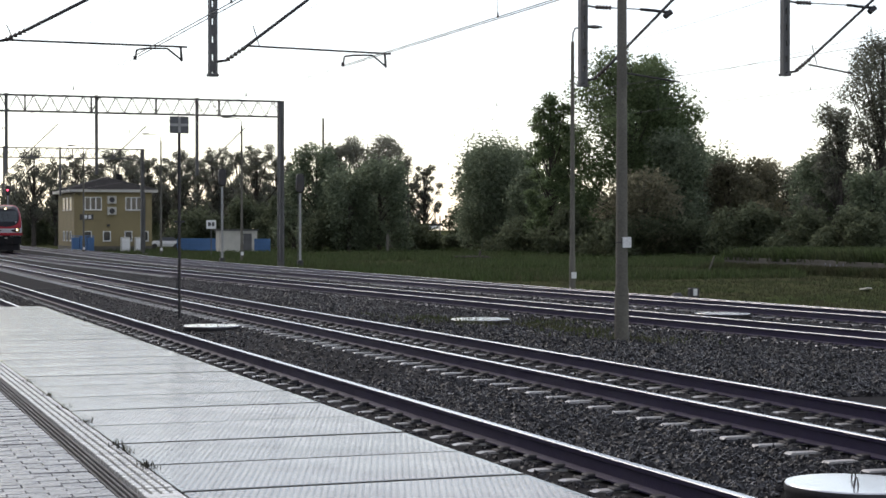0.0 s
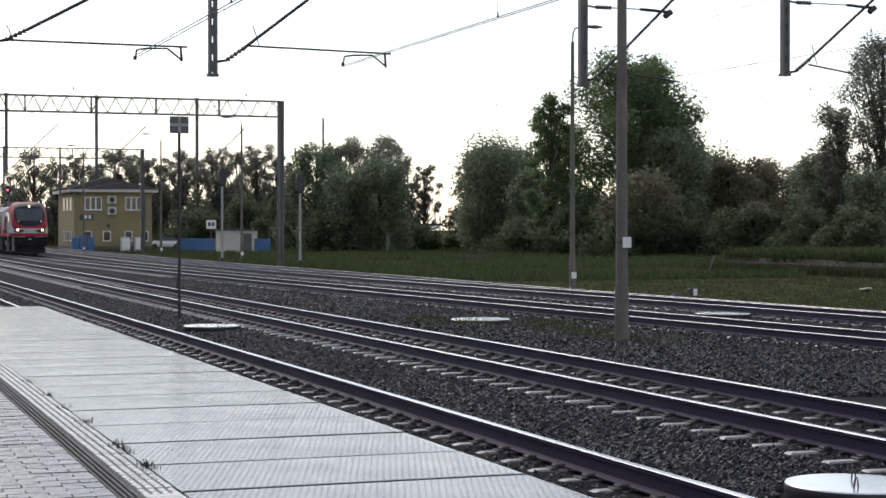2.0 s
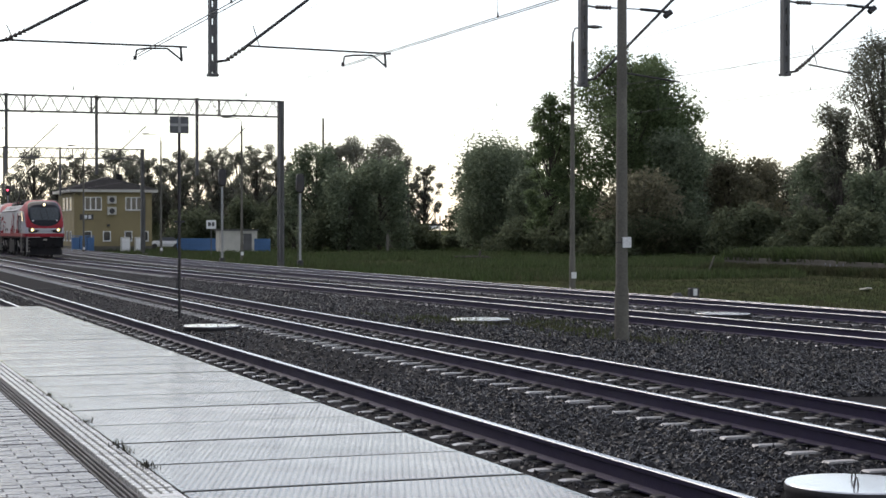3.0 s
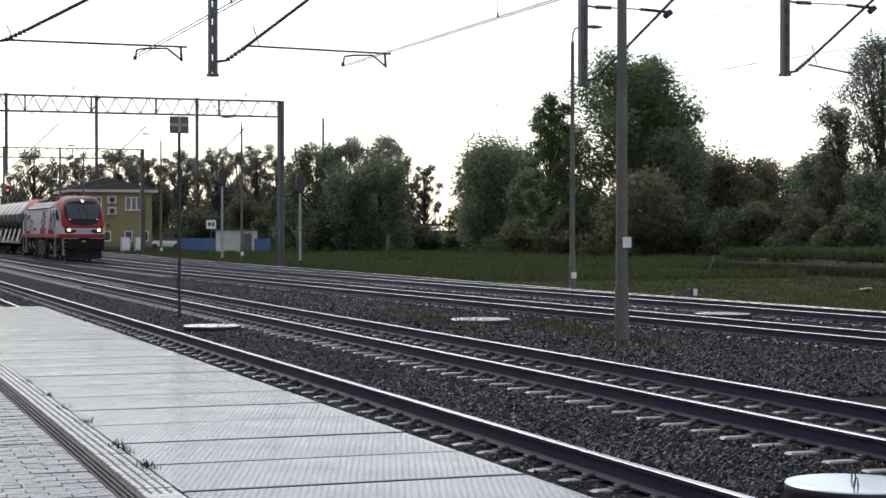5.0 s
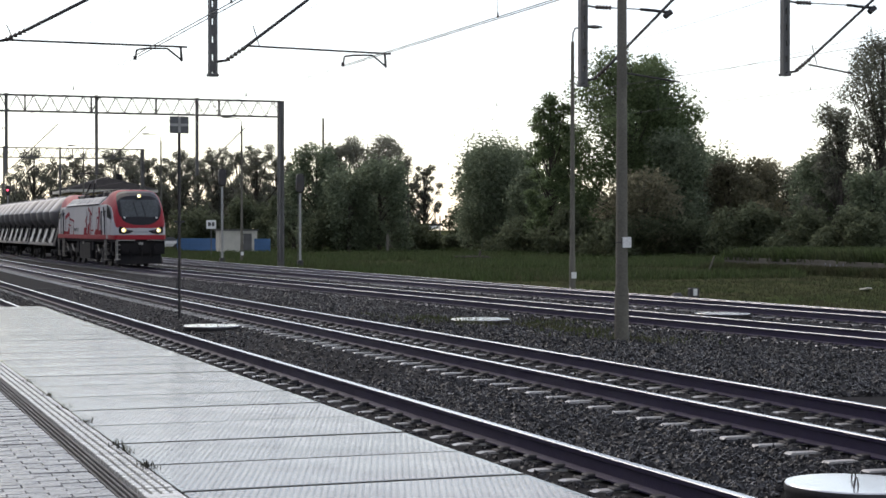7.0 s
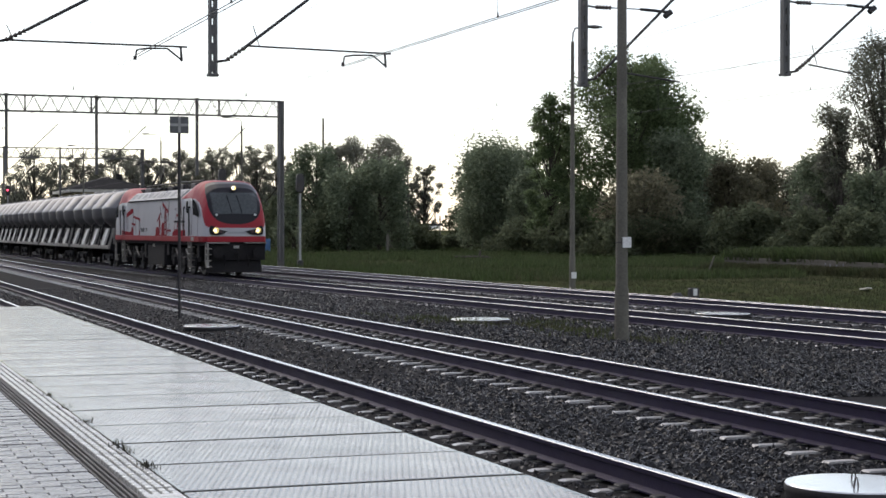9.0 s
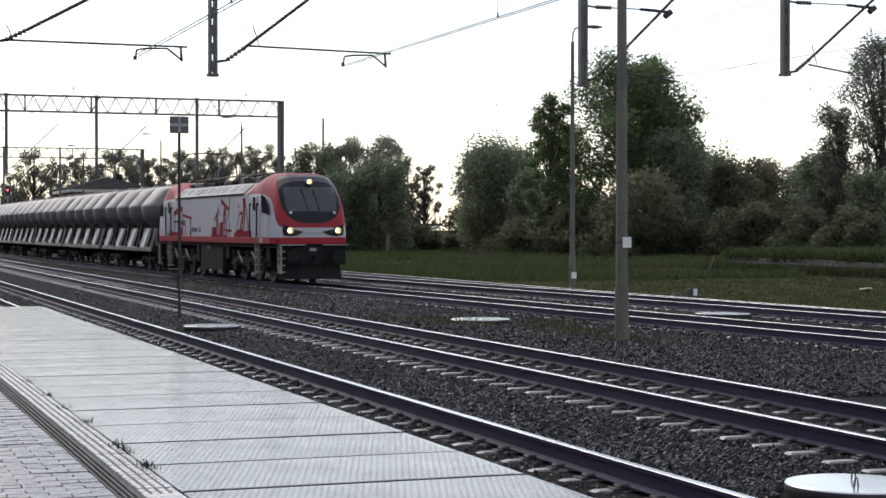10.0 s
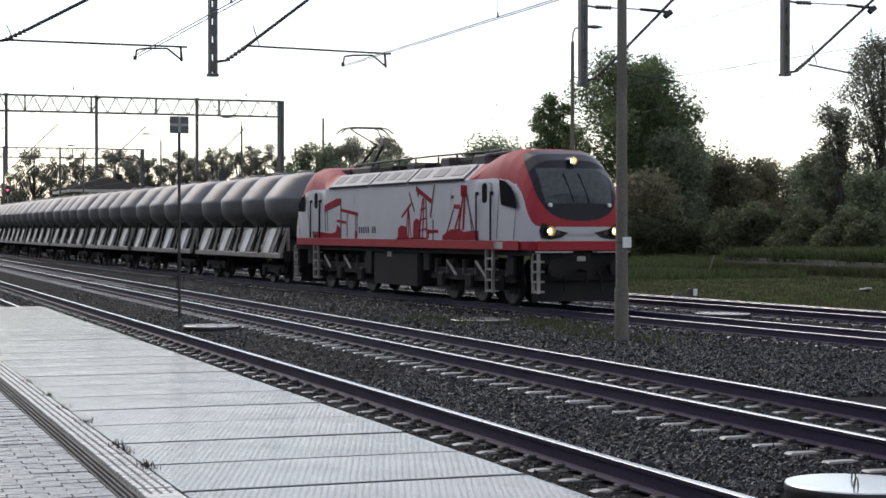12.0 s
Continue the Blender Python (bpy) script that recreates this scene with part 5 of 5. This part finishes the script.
    for y0 in (-4.2, 4.2):
        part("bogie_frame", Shape().box(-1.1, -0.92, y0 - 1.5, y0 + 1.5, 0.42, 0.72, 0.05).box(0.92, 1.1, y0 - 1.5, y0 + 1.5, 0.42, 0.72, 0.05).box(-1.0, 1.0, y0 - 0.2, y0 + 0.2, 0.5, 0.9), M_UNDER, wg, "black bogie frame")
        for dy in (-0.9, 0.9):
            wheelset(wg, y0 + dy, 0.46, wheels)
            for sx in (-1, 1):
                part("axle_box", Shape().box(sx * 1.08 - 0.12, sx * 1.08 + 0.12, y0 + dy - 0.16, y0 + dy + 0.16, 0.32, 0.6, 0.04), M_UNDER, wg)
    return wg, wheels


LOCO, LOCO_WHEELS = locomotive()
WAGON, WAGON_WHEELS = hopper_wagon(True)
WAGONS = [(WAGON, WAGON_WHEELS)]
for k in range(9):
    w = copy_thing(WAGON, pose(0, 0, 0))
    ws = sorted([c for c in w.children if c.name.startswith("wheelset")], key=lambda c: c.matrix_basis.translation.y)
    WAGONS.append((w, [(c, c.matrix_basis.translation.y, 0.46) for c in ws]))


# ---- trees ----
M_LEAF = {
    "airy": leaf_material("leaves_grey_green", (0.183, 0.185, 0.152), (0.134, 0.144, 0.112)),
    "dense": leaf_material("leaves_dark_green", (0.194, 0.230, 0.157), (0.150, 0.188, 0.123)),
    "tall": leaf_material("leaves_fresh_green", (0.159, 0.207, 0.110), (0.116, 0.159, 0.083)),
    "brown": leaf_material("leaves_olive_brown", (0.205, 0.194, 0.134), (0.161, 0.161, 0.110)),
}
M_LEAF["bush"], M_LEAF["airytall"] = leaf_material("leaves_undergrowth", (0.12, 0.14, 0.088), (0.1, 0.118, 0.072), 0.2), M_LEAF["airy"]
TREE_WORDS = {
    "airy": ("slender tree with thin airy grey-green foliage", "tree"), "airytall": ("tall tree with open grey-green foliage", "tree"),
    "dense": ("dense dark green willow tree", "tree"), "tall": ("large broad tree with fresh green foliage", "tree"),
    "brown": ("dense bushy tree with olive-brown foliage", "tree"), "bush": ("low dark green bush in the undergrowth", "bush")}


def leaves(rng, lobes, count, size):
    """Small bent leaf sprays scattered in the lobes, thicker towards their shells."""
    vol = np.array([l[3] * l[4] * l[5] for l in lobes]) ** 0.75
    pick = rng.choice(len(lobes), count, p=vol / vol.sum())
    L = np.array(lobes)[pick]
    d = rng.normal(size=(count, 3))
    d /= np.linalg.norm(d, axis=1)[:, None]
    rad = rng.uniform(0.1, 1.0, count) ** 0.5 * (1 + 0.2 * rng.normal(size=count))
    c = L[:, :3] + d * L[:, 3:6] * rad[:, None]
    u = rng.normal(size=(count, 3))
    u[:, 2] *= 0.7
    u /= np.linalg.norm(u, axis=1)[:, None]
    w = np.cross(u, rng.normal(size=(count, 3)))
    w /= np.linalg.norm(w, axis=1)[:, None]
    s = size * rng.uniform(0.5, 1.3, count)[:, None] * 0.85
    nrm = np.cross(u, w)
    v = np.stack([c - u * s, c + w * s * 0.45 + nrm * s * 0.15, c + u * s, c - w * s * 0.45 + nrm * s * 0.15], 1).reshape(-1, 3)
    return v, np.arange(count * 4).reshape(-1, 4)


def tree(x, y, h, r, kind, dens=1.0, z=-0.62):
    rng = np.random.default_rng(int(x * 31 + y * 17 + h * 7) % 100000)
    words, cat = TREE_WORDS[kind]
    th = thing("bush" if cat == "bush" else "tree", words, cat, pose(x, y, z), "undergrowth bushes" if cat == "bush" else "trees behind the railway")
    lobes = []
    low = {"airy": 0.30, "airytall": 0.2, "dense": 0.12, "tall": 0.14, "brown": 0.1, "bush": 0.05}[kind]
    n = {"airy": 40, "airytall": 44, "dense": 20, "tall": 34, "brown": 18, "bush": 18}[kind]
    for i in range(n):
        t = (i + 0.5) / n
        zz = h * (low + (0.95 - low) * t)
        env = {"dense": math.sqrt(max(0.05, 1 - max(0, (t - 0.45) / 0.6) ** 2)), "brown": math.sqrt(max(0.05, 1 - t ** 2.5)), "bush": math.sqrt(max(0.05, 1 - t ** 2)),
               "tall": 0.95 - 0.6 * max(0, t - 0.35) ** 1.2, "airy": 0.5 + 0.5 * math.sin(math.pi * min(1, t * 0.85 + 0.12)), "airytall": 0.95 - 0.55 * t}[kind]
        a = i * 2.4 + rng.uniform(-0.5, 0.5)
        q = r * env * (rng.uniform(0.2, 1.15) if kind == "bush" else rng.uniform(0.1, 0.95) if kind.startswith("airy") else rng.uniform(0.25, 0.8))
        k = r * rng.uniform(0.26, 0.42) * (1.0 if kind in ("dense", "brown", "bush") else 0.82 if kind == "tall" else 0.6)
        kz = k * rng.uniform(0.7, 1.0) * (1.6 if kind == "dense" else 1.0)
        zz = min(zz * (rng.uniform(0.7, 1.0) if kind == "bush" else 1.0), h - kz * 0.8)
        lobes.append((q * math.cos(a), q * math.sin(a), max(zz, kz * 0.6), k, k, kz))
    tr = Shape()
    tw = 0.018 * h + 0.08
    if cat == "tree":
        tr.lathe([(tw * 1.3, -0.4), (tw, 0.5), (tw * 0.75, h * 0.35), (tw * 0.4, h * 0.65), (tw * 0.12, h * 0.92)], 8)
    for lx, ly, lz, *_ in lobes:
        b = lz * 0.62
        mid = (lx * 0.45 + rng.uniform(-0.3, 0.3), ly * 0.45, b + (lz - b) * 0.35)
        tr.tube((0, 0, b * 0.9), mid, tw * 0.32, tw * 0.2, 5, False)
        tr.tube(mid, (lx, ly, lz), tw * 0.2, tw * 0.05, 5, False)
    part("trunk", tr, M_BARK, th, "dark bark")
    area = r * h
    cnt = int({"airy": 125, "airytall": 125, "dense": 175, "tall": 140, "brown": 165, "bush": 240}[kind] * area * dens) + 400
    size = 0.25 if kind in ("dense", "brown", "bush") else 0.22 if kind == "tall" else 0.18
    v, f = leaves(rng, lobes, min(int(cnt * 1.3), 36000), size)
    part("crown", from_arrays("crown", v, f, M_LEAF[kind]), M_LEAF[kind], th, "ragged leafy crown")
    return th


# airy trees behind the signal box
tree(27.4, 240.0, 13.5, 4.0, 'airy', 0.8)
tree(33.5, 243.1, 13.3, 2.8, 'airy', 0.6)
tree(40.3, 251.3, 14.2, 3.7, 'airy', 0.9)
tree(42.9, 239.7, 12.7, 3.1, 'airy', 0.9)
tree(47.1, 238.2, 13.7, 3.5, 'airy', 1.0)
tree(50.9, 231.5, 13.8, 3.9, 'airy', 0.9)
tree(56.0, 229.6, 14.3, 3.9, 'airy', 1.0)
tree(27.9, 266.4, 11.4, 3.4, 'airy', 0.8)
tree(32.9, 259.3, 12.5, 3.3, 'airy', 1.1)
tree(38.0, 257.4, 12.5, 3.3, 'airy', 1.1)
tree(44.3, 260.4, 14.0, 3.8, 'airy', 1.1)
tree(47.8, 253.9, 12.5, 3.3, 'airy', 1.1)
tree(52.5, 252.2, 13.4, 3.8, 'airy', 1.1)
tree(58.0, 250.2, 13.9, 3.8, 'airy', 1.1)
tree(63.5, 248.2, 13.8, 3.3, 'airy', 1.1)
# dense willows and bushes
tree(50.1, 178.6, 11.6, 3.5, 'dense', 1.2)
tree(54.9, 171.5, 9.6, 3.7, 'dense', 1.1)
tree(67.2, 215.0, 14.8, 6.3, 'airy', 1.3)
tree(60.9, 206.6, 13.4, 3.5, 'airy', 1.2)
tree(70.9, 203.0, 10.7, 2.5, 'airy', 0.9)
tree(62.0, 179.6, 3.1, 2.6, 'bush', 1.0)
tree(69.9, 176.7, 12.1, 5.6, 'dense', 1.3)
tree(70.8, 187.1, 11.9, 1.8, 'airy', 0.9)
tree(69.8, 166.2, 8.7, 2.7, 'dense', 0.9)
tree(67.8, 207.3, 13.0, 4.3, 'airy', 1.3)
tree(51.4, 170.7, 8.6, 3.2, 'dense', 1.0)
tree(49.1, 184.3, 9.0, 2.5, 'dense', 1.0)
tree(73.8, 179.6, 11.8, 3.8, 'dense', 1.1)
tree(70.9, 182.8, 11.1, 3.9, 'dense', 1.0)
# the tall tree and its neighbours
tree(73.0, 149.6, 19.4, 7.8, 'tall', 1.6)
tree(76.0, 151.2, 19.0, 4.7, 'tall', 1.3)
tree(78.6, 151.0, 15.2, 3.9, 'tall', 1.2)
tree(66.2, 152.6, 15.6, 2.9, 'tall', 1.2)
tree(75.1, 143.0, 11.4, 3.9, 'dense', 1.0)
tree(81.8, 145.9, 9.0, 4.1, 'brown', 1.0)
tree(94.5, 157.2, 9.3, 3.8, 'airy', 1.3)
tree(68.6, 137.5, 7.6, 4.4, 'brown', 0.8)
tree(82.2, 129.8, 9.1, 3.4, 'dense', 1.1)
tree(86.9, 128.1, 19.7, 7.0, 'airytall', 0.9)
tree(81.3, 126.0, 13.2, 3.6, 'airytall', 1.0)
tree(80.4, 119.8, 7.3, 2.8, 'dense', 1.0)
tree(87.9, 151.1, 9.5, 4.2, 'brown', 1.0)
tree(85.1, 156.4, 10.7, 4.3, 'dense', 1.0)
tree(95.7, 152.6, 9.4, 3.8, 'dense', 1.0)
tree(69.9, 157.6, 13.7, 3.4, 'tall', 1.0)
tree(79.1, 152.2, 13.1, 3.6, 'tall', 1.0)
# thick belt behind
tree(29.2, 287.2, 8.5, 5.5, 'bush', 1.0)
tree(37.8, 284.1, 8.0, 5.5, 'bush', 1.0)
tree(53.4, 278.4, 8.9, 5.5, 'bush', 1.0)
tree(60.9, 270.4, 9.3, 6.3, 'bush', 1.0)
tree(68.1, 262.5, 9.1, 5.3, 'bush', 1.0)
tree(67.9, 220.0, 8.1, 5.3, 'bush', 1.0)
tree(73.6, 218.0, 5.1, 3.0, 'bush', 1.0)
tree(77.4, 200.6, 6.7, 4.2, 'bush', 1.0)
tree(80.8, 188.8, 6.8, 4.0, 'bush', 1.0)
tree(87.1, 186.5, 7.5, 4.7, 'bush', 1.0)
tree(91.8, 179.5, 8.0, 4.6, 'bush', 1.0)
tree(99.2, 176.8, 8.0, 4.9, 'bush', 1.0)
tree(106.0, 174.4, 7.7, 4.9, 'bush', 1.0)
tree(107.1, 163.3, 8.4, 4.7, 'bush', 1.0)
# undergrowth
tree(46.3, 222.5, 5.4, 4.4, 'bush', 1.0)
tree(51.9, 220.5, 6.9, 4.4, 'bush', 1.0)
tree(53.6, 209.2, 7.1, 3.2, 'bush', 1.0)
tree(41.5, 261.4, 8.9, 7.7, 'bush', 1.0)
tree(31.1, 265.2, 6.3, 5.1, 'bush', 1.0)
tree(50.4, 173.2, 5.1, 3.5, 'bush', 1.0)
tree(68.9, 187.7, 1.8, 2.0, 'bush', 0.7)
tree(65.4, 157.1, 3.9, 3.3, 'bush', 1.0)
tree(65.5, 146.5, 4.3, 3.1, 'bush', 1.0)
tree(65.6, 135.8, 3.7, 3.4, 'bush', 1.0)
tree(71.1, 133.8, 3.9, 3.4, 'bush', 1.0)
tree(73.7, 127.6, 4.6, 3.3, 'bush', 1.0)
tree(75.5, 121.6, 4.1, 2.8, 'bush', 1.0)
tree(76.5, 115.9, 4.4, 3.1, 'bush', 1.0)


# ---- ballast stones ----
def stones(rng, xy, z, size, mat, name):
    """Angular eight-sided stones at the given places."""
    n = len(xy)
    base = np.array([(1, 0, 0), (-1, 0, 0), (0, 1, 0), (0, -1, 0), (0, 0, 1), (0, 0, -1)], float)
    tri = np.array([(0, 2, 4), (2, 1, 4), (1, 3, 4), (3, 0, 4), (2, 0, 5), (1, 2, 5), (3, 1, 5), (0, 3, 5)])
    p = base[None] * rng.uniform(0.55, 1.25, (n, 6, 1)) + rng.normal(0, 0.22, (n, 6, 3))
    q = rng.normal(size=(n, 4))
    q /= np.linalg.norm(q, axis=1)[:, None]
    a, b, c, d = q.T
    R = np.stack([1 - 2 * (c * c + d * d), 2 * (b * c - a * d), 2 * (b * d + a * c), 2 * (b * c + a * d), 1 - 2 * (b * b + d * d), 2 * (c * d - a * b), 2 * (b * d - a * c), 2 * (c * d + a * b), 1 - 2 * (b * b + c * c)], 1).reshape(n, 3, 3)
    p = np.einsum("nij,nkj->nki", R, p) * (size * rng.uniform(0.6, 1.35, n))[:, None, None]
    p += np.stack([xy[:, 0], xy[:, 1], z], 1)[:, None]
    f = (tri[None] + (np.arange(n) * 6)[:, None, None]).reshape(-1, 3)
    ob = part(name, from_arrays(name, p.reshape(-1, 3), f, mat), mat)
    return ob


rng = np.random.default_rng(5)


def scatter(count, x0, x1, y0, y1):
    """Places thinning out with distance along the tracks."""
    t = rng.uniform(0, 1, count) ** 1.6
    return np.stack([rng.uniform(x0, x1, count), y0 + (y1 - y0) * t], 1)


near = scatter(80000, 3.6, 11.2, 6.0, 60)
near = np.concatenate([near, np.stack([rng.uniform(5.9, 8.5, 42000), rng.uniform(6.5, 22, 42000)], 1)])
near = near[(np.abs(near[:, 0] - X_A) > 0.1) & (np.abs(near[:, 0] - X_B) > 0.1) & (np.abs(near[:, 0] - X_B - GAUGE) > 0.1)]
in_track = np.zeros(len(near), bool)
for c, ph in ((X_1, 0.15), (X_2, 0.4)):
    off = np.abs((near[:, 1] + 29.7 - ph + 0.3) % 0.6 - 0.3)
    in_track |= (np.abs(near[:, 0] - c) < 1.27) & (np.abs(near[:, 0] - c) > 0.32) & (off < 0.15)
near = near[~in_track]
for lx, ly in ((7.39, 11.24), (7.45, 34.4)):
    near = near[np.hypot(near[:, 0] - lx, near[:, 1] - ly) > 0.58]
zn = np.array([ground_z(*p) for p in near]) - 0.014 + rng.uniform(-0.018, 0.022, len(near))
tagged(stones(rng, near, zn, 0.028, M_STONE, "ballast_stones"), "loose angular grey ballast stones between the tracks", "ballast", kind="stuff")
mid = scatter(60000, 11.2, 18.2, 18, 80)
zm = np.array([ground_z(*p) for p in mid]) + rng.uniform(-0.02, 0.03, len(mid))
tagged(stones(rng, mid, zm, 0.033, M_STONE, "ballast_stones"), "loose grey ballast stones on the middle strip", "ballast", kind="stuff")
far = scatter(26000, 16.5, 26.5, 24, 110)
zf = np.array([ground_z(*p) for p in far]) + rng.uniform(-0.02, 0.02, len(far))
tagged(stones(rng, far, zf, 0.038, M_STONE, "ballast_stones"), "loose brownish ballast stones round the far tracks", "ballast", kind="stuff")


# ---- grass ----
def grass(count, place, h, name, label, mat, tuft=5):
    c = np.repeat(np.array([place() for _ in range(count)]), tuft, 0)
    n = len(c)
    c[:, :2] += rng.normal(0, 0.09 if h > 0.05 else 0.02, (n, 2))
    a = rng.uniform(0, 2 * math.pi, n)
    hh = h * rng.uniform(0.4, 1.3, n)
    lean = rng.normal(0, 0.3, (n, 2)) * hh[:, None]
    w = np.stack([np.cos(a), np.sin(a), 0 * a], 1) * ((0.02 + 0.05 * hh) * min(1, h * 8))[:, None]
    tip = c + np.concatenate([lean, hh[:, None]], 1)
    v = np.stack([c - w, c + w, tip], 1).reshape(-1, 3)
    f = np.arange(n * 3).reshape(-1, 3)
    return tagged(part(name, from_arrays(name, v, f, mat), mat), label, "grass", kind="stuff")


def field():
    y = 40 + 140 * rng.uniform() ** 1.3
    lo = x_4(y) + 3.0
    x = lo + (min(51.0 if y < 91 else 0.46 * y + 12, 75) - lo) * rng.uniform()
    return (x, y, ground_z(x, y) - 0.03)


grass(15000, field, 0.15, "meadow_grass", "rough green grass beside the tracks", M_GRASS, 6)


def lush():
    """Taller growth away from the far track."""
    y = 75 + 120 * rng.uniform()
    lo, hi = x_4(y) + 5.0, min(0.46 * y + 12, 75)
    x = lo + (hi - lo) * rng.uniform() ** 0.8
    return (x, y, ground_z(x, y) - 0.03) if noise.noise(Vector((x * 0.12, y * 0.07, 3.0))) > -0.12 and hi > lo else lush()


grass(11000, lush, 0.42, "lush_grass", "taller fresh green grass beyond the tracks", M_TALLGRASS, 6)
grass(9000, lambda: (50.75 + 22 * rng.uniform() ** 1.6, 40 + 51 * rng.uniform(), -0.03), 0.7, "ramp_grass", "tall green grass on top of the ramp", M_TALLGRASS, 6)
grass(4500, lambda: (50.45 - 0.7 * rng.uniform() ** 2, 38 + 54 * rng.uniform(), -0.62), 0.42, "wall_foot_grass", "rough grass along the foot of the ramp", M_GRASS, 6)
weed_at = ((13.6, 36.2), (14.9, 30.4), (15.3, 35.6), (13.0, 37.8), (15.4, 33.5), (16.5, 38.0))


def weeds():
    k = int(rng.integers(len(weed_at)))
    x, y = weed_at[k][0] + rng.normal(0, 0.7), weed_at[k][1] + rng.normal(0, 0.8)
    return (x, y, ground_z(x, y) - 0.02)


grass(420, weeds, 0.13, "ballast_weeds", "sparse green weeds growing in the ballast", M_GRASS, 5)
M_DRYWEED = material("weed_dry", (0.05, 0.05, 0.035), 0.9, 0, None, 3, 0.5, 20, 0)
joints = [14.9, 13.6, 12.7, 11.7, 10.4, 10.0, 9.3, 10.15, 9.4]


def joint_weeds():
    y = joints[int(rng.integers(len(joints)))] + rng.normal(0, 0.05)
    return (1.67 + rng.normal(0, 0.012), y, P_Z - 0.02)


grass(80, joint_weeds, 0.042, "platform_weeds", "small dark weeds in the platform joint", M_DRYWEED, 4)


# ---- movement of the train ----
# time and the distance along the line of the locomotive's headlights
NOSE_AT = ((0, 154.9), (1, 145.85), (2, 136.8), (3, 127.8), (4, 119.1), (5, 110.3), (6, 101.5), (7, 92.35), (8, 82.8), (9, 72.95), (10, 62.4), (11, 51.8), (12, 40.9))


def nose(t):
    """Smooth curve through the table."""
    i = min(len(NOSE_AT) - 2, max(0, int(t)))
    p = [NOSE_AT[min(len(NOSE_AT) - 1, max(0, i + k))][1] for k in (-1, 0, 1, 2)]
    if i == 0:
        p[0] = 2 * p[1] - p[2]
    if i == len(NOSE_AT) - 2:
        p[3] = 2 * p[2] - p[1]
    u = t - i
    return 0.5 * (2 * p[1] + (p[2] - p[0]) * u + (2 * p[0] - 5 * p[1] + 4 * p[2] - p[3]) * u * u + (3 * p[1] - p[0] - 3 * p[2] + p[3]) * u ** 3)


def on_track(y, half):
    """Pose of a vehicle whose bogies sit half a length before and behind y on the third track."""
    a, b = x_3(y - half), x_3(y + half)
    return pose((a + b) / 2, y, Z_LOW, 0, 0, -math.degrees(math.atan2(b - a, 2 * half)))


def roll_wheels(wheels, start):
    step = 2 / FPS
    n = round(12.0 / step)
    for ws, y, r in wheels:
        walk(ws, [(k * step, pose(0, y, r, math.degrees((start - nose(k * step)) / r) % 360.0, 0, 0)) for k in range(n + 1)])


def motions():
    times = [0.5 * k for k in range(25)]
    walk(LOCO, [(t, on_track(nose(t) + 9.3, 5.35)) for t in times])
    for k, (w, wheels) in enumerate(WAGONS):
        walk(w, [(t, on_track(nose(t) + 9.3 + 17.5 + 13.4 * k, 4.2)) for t in times])
        if k < 4:
            roll_wheels(wheels, nose(0))
    roll_wheels(LOCO_WHEELS, nose(0))


motions()
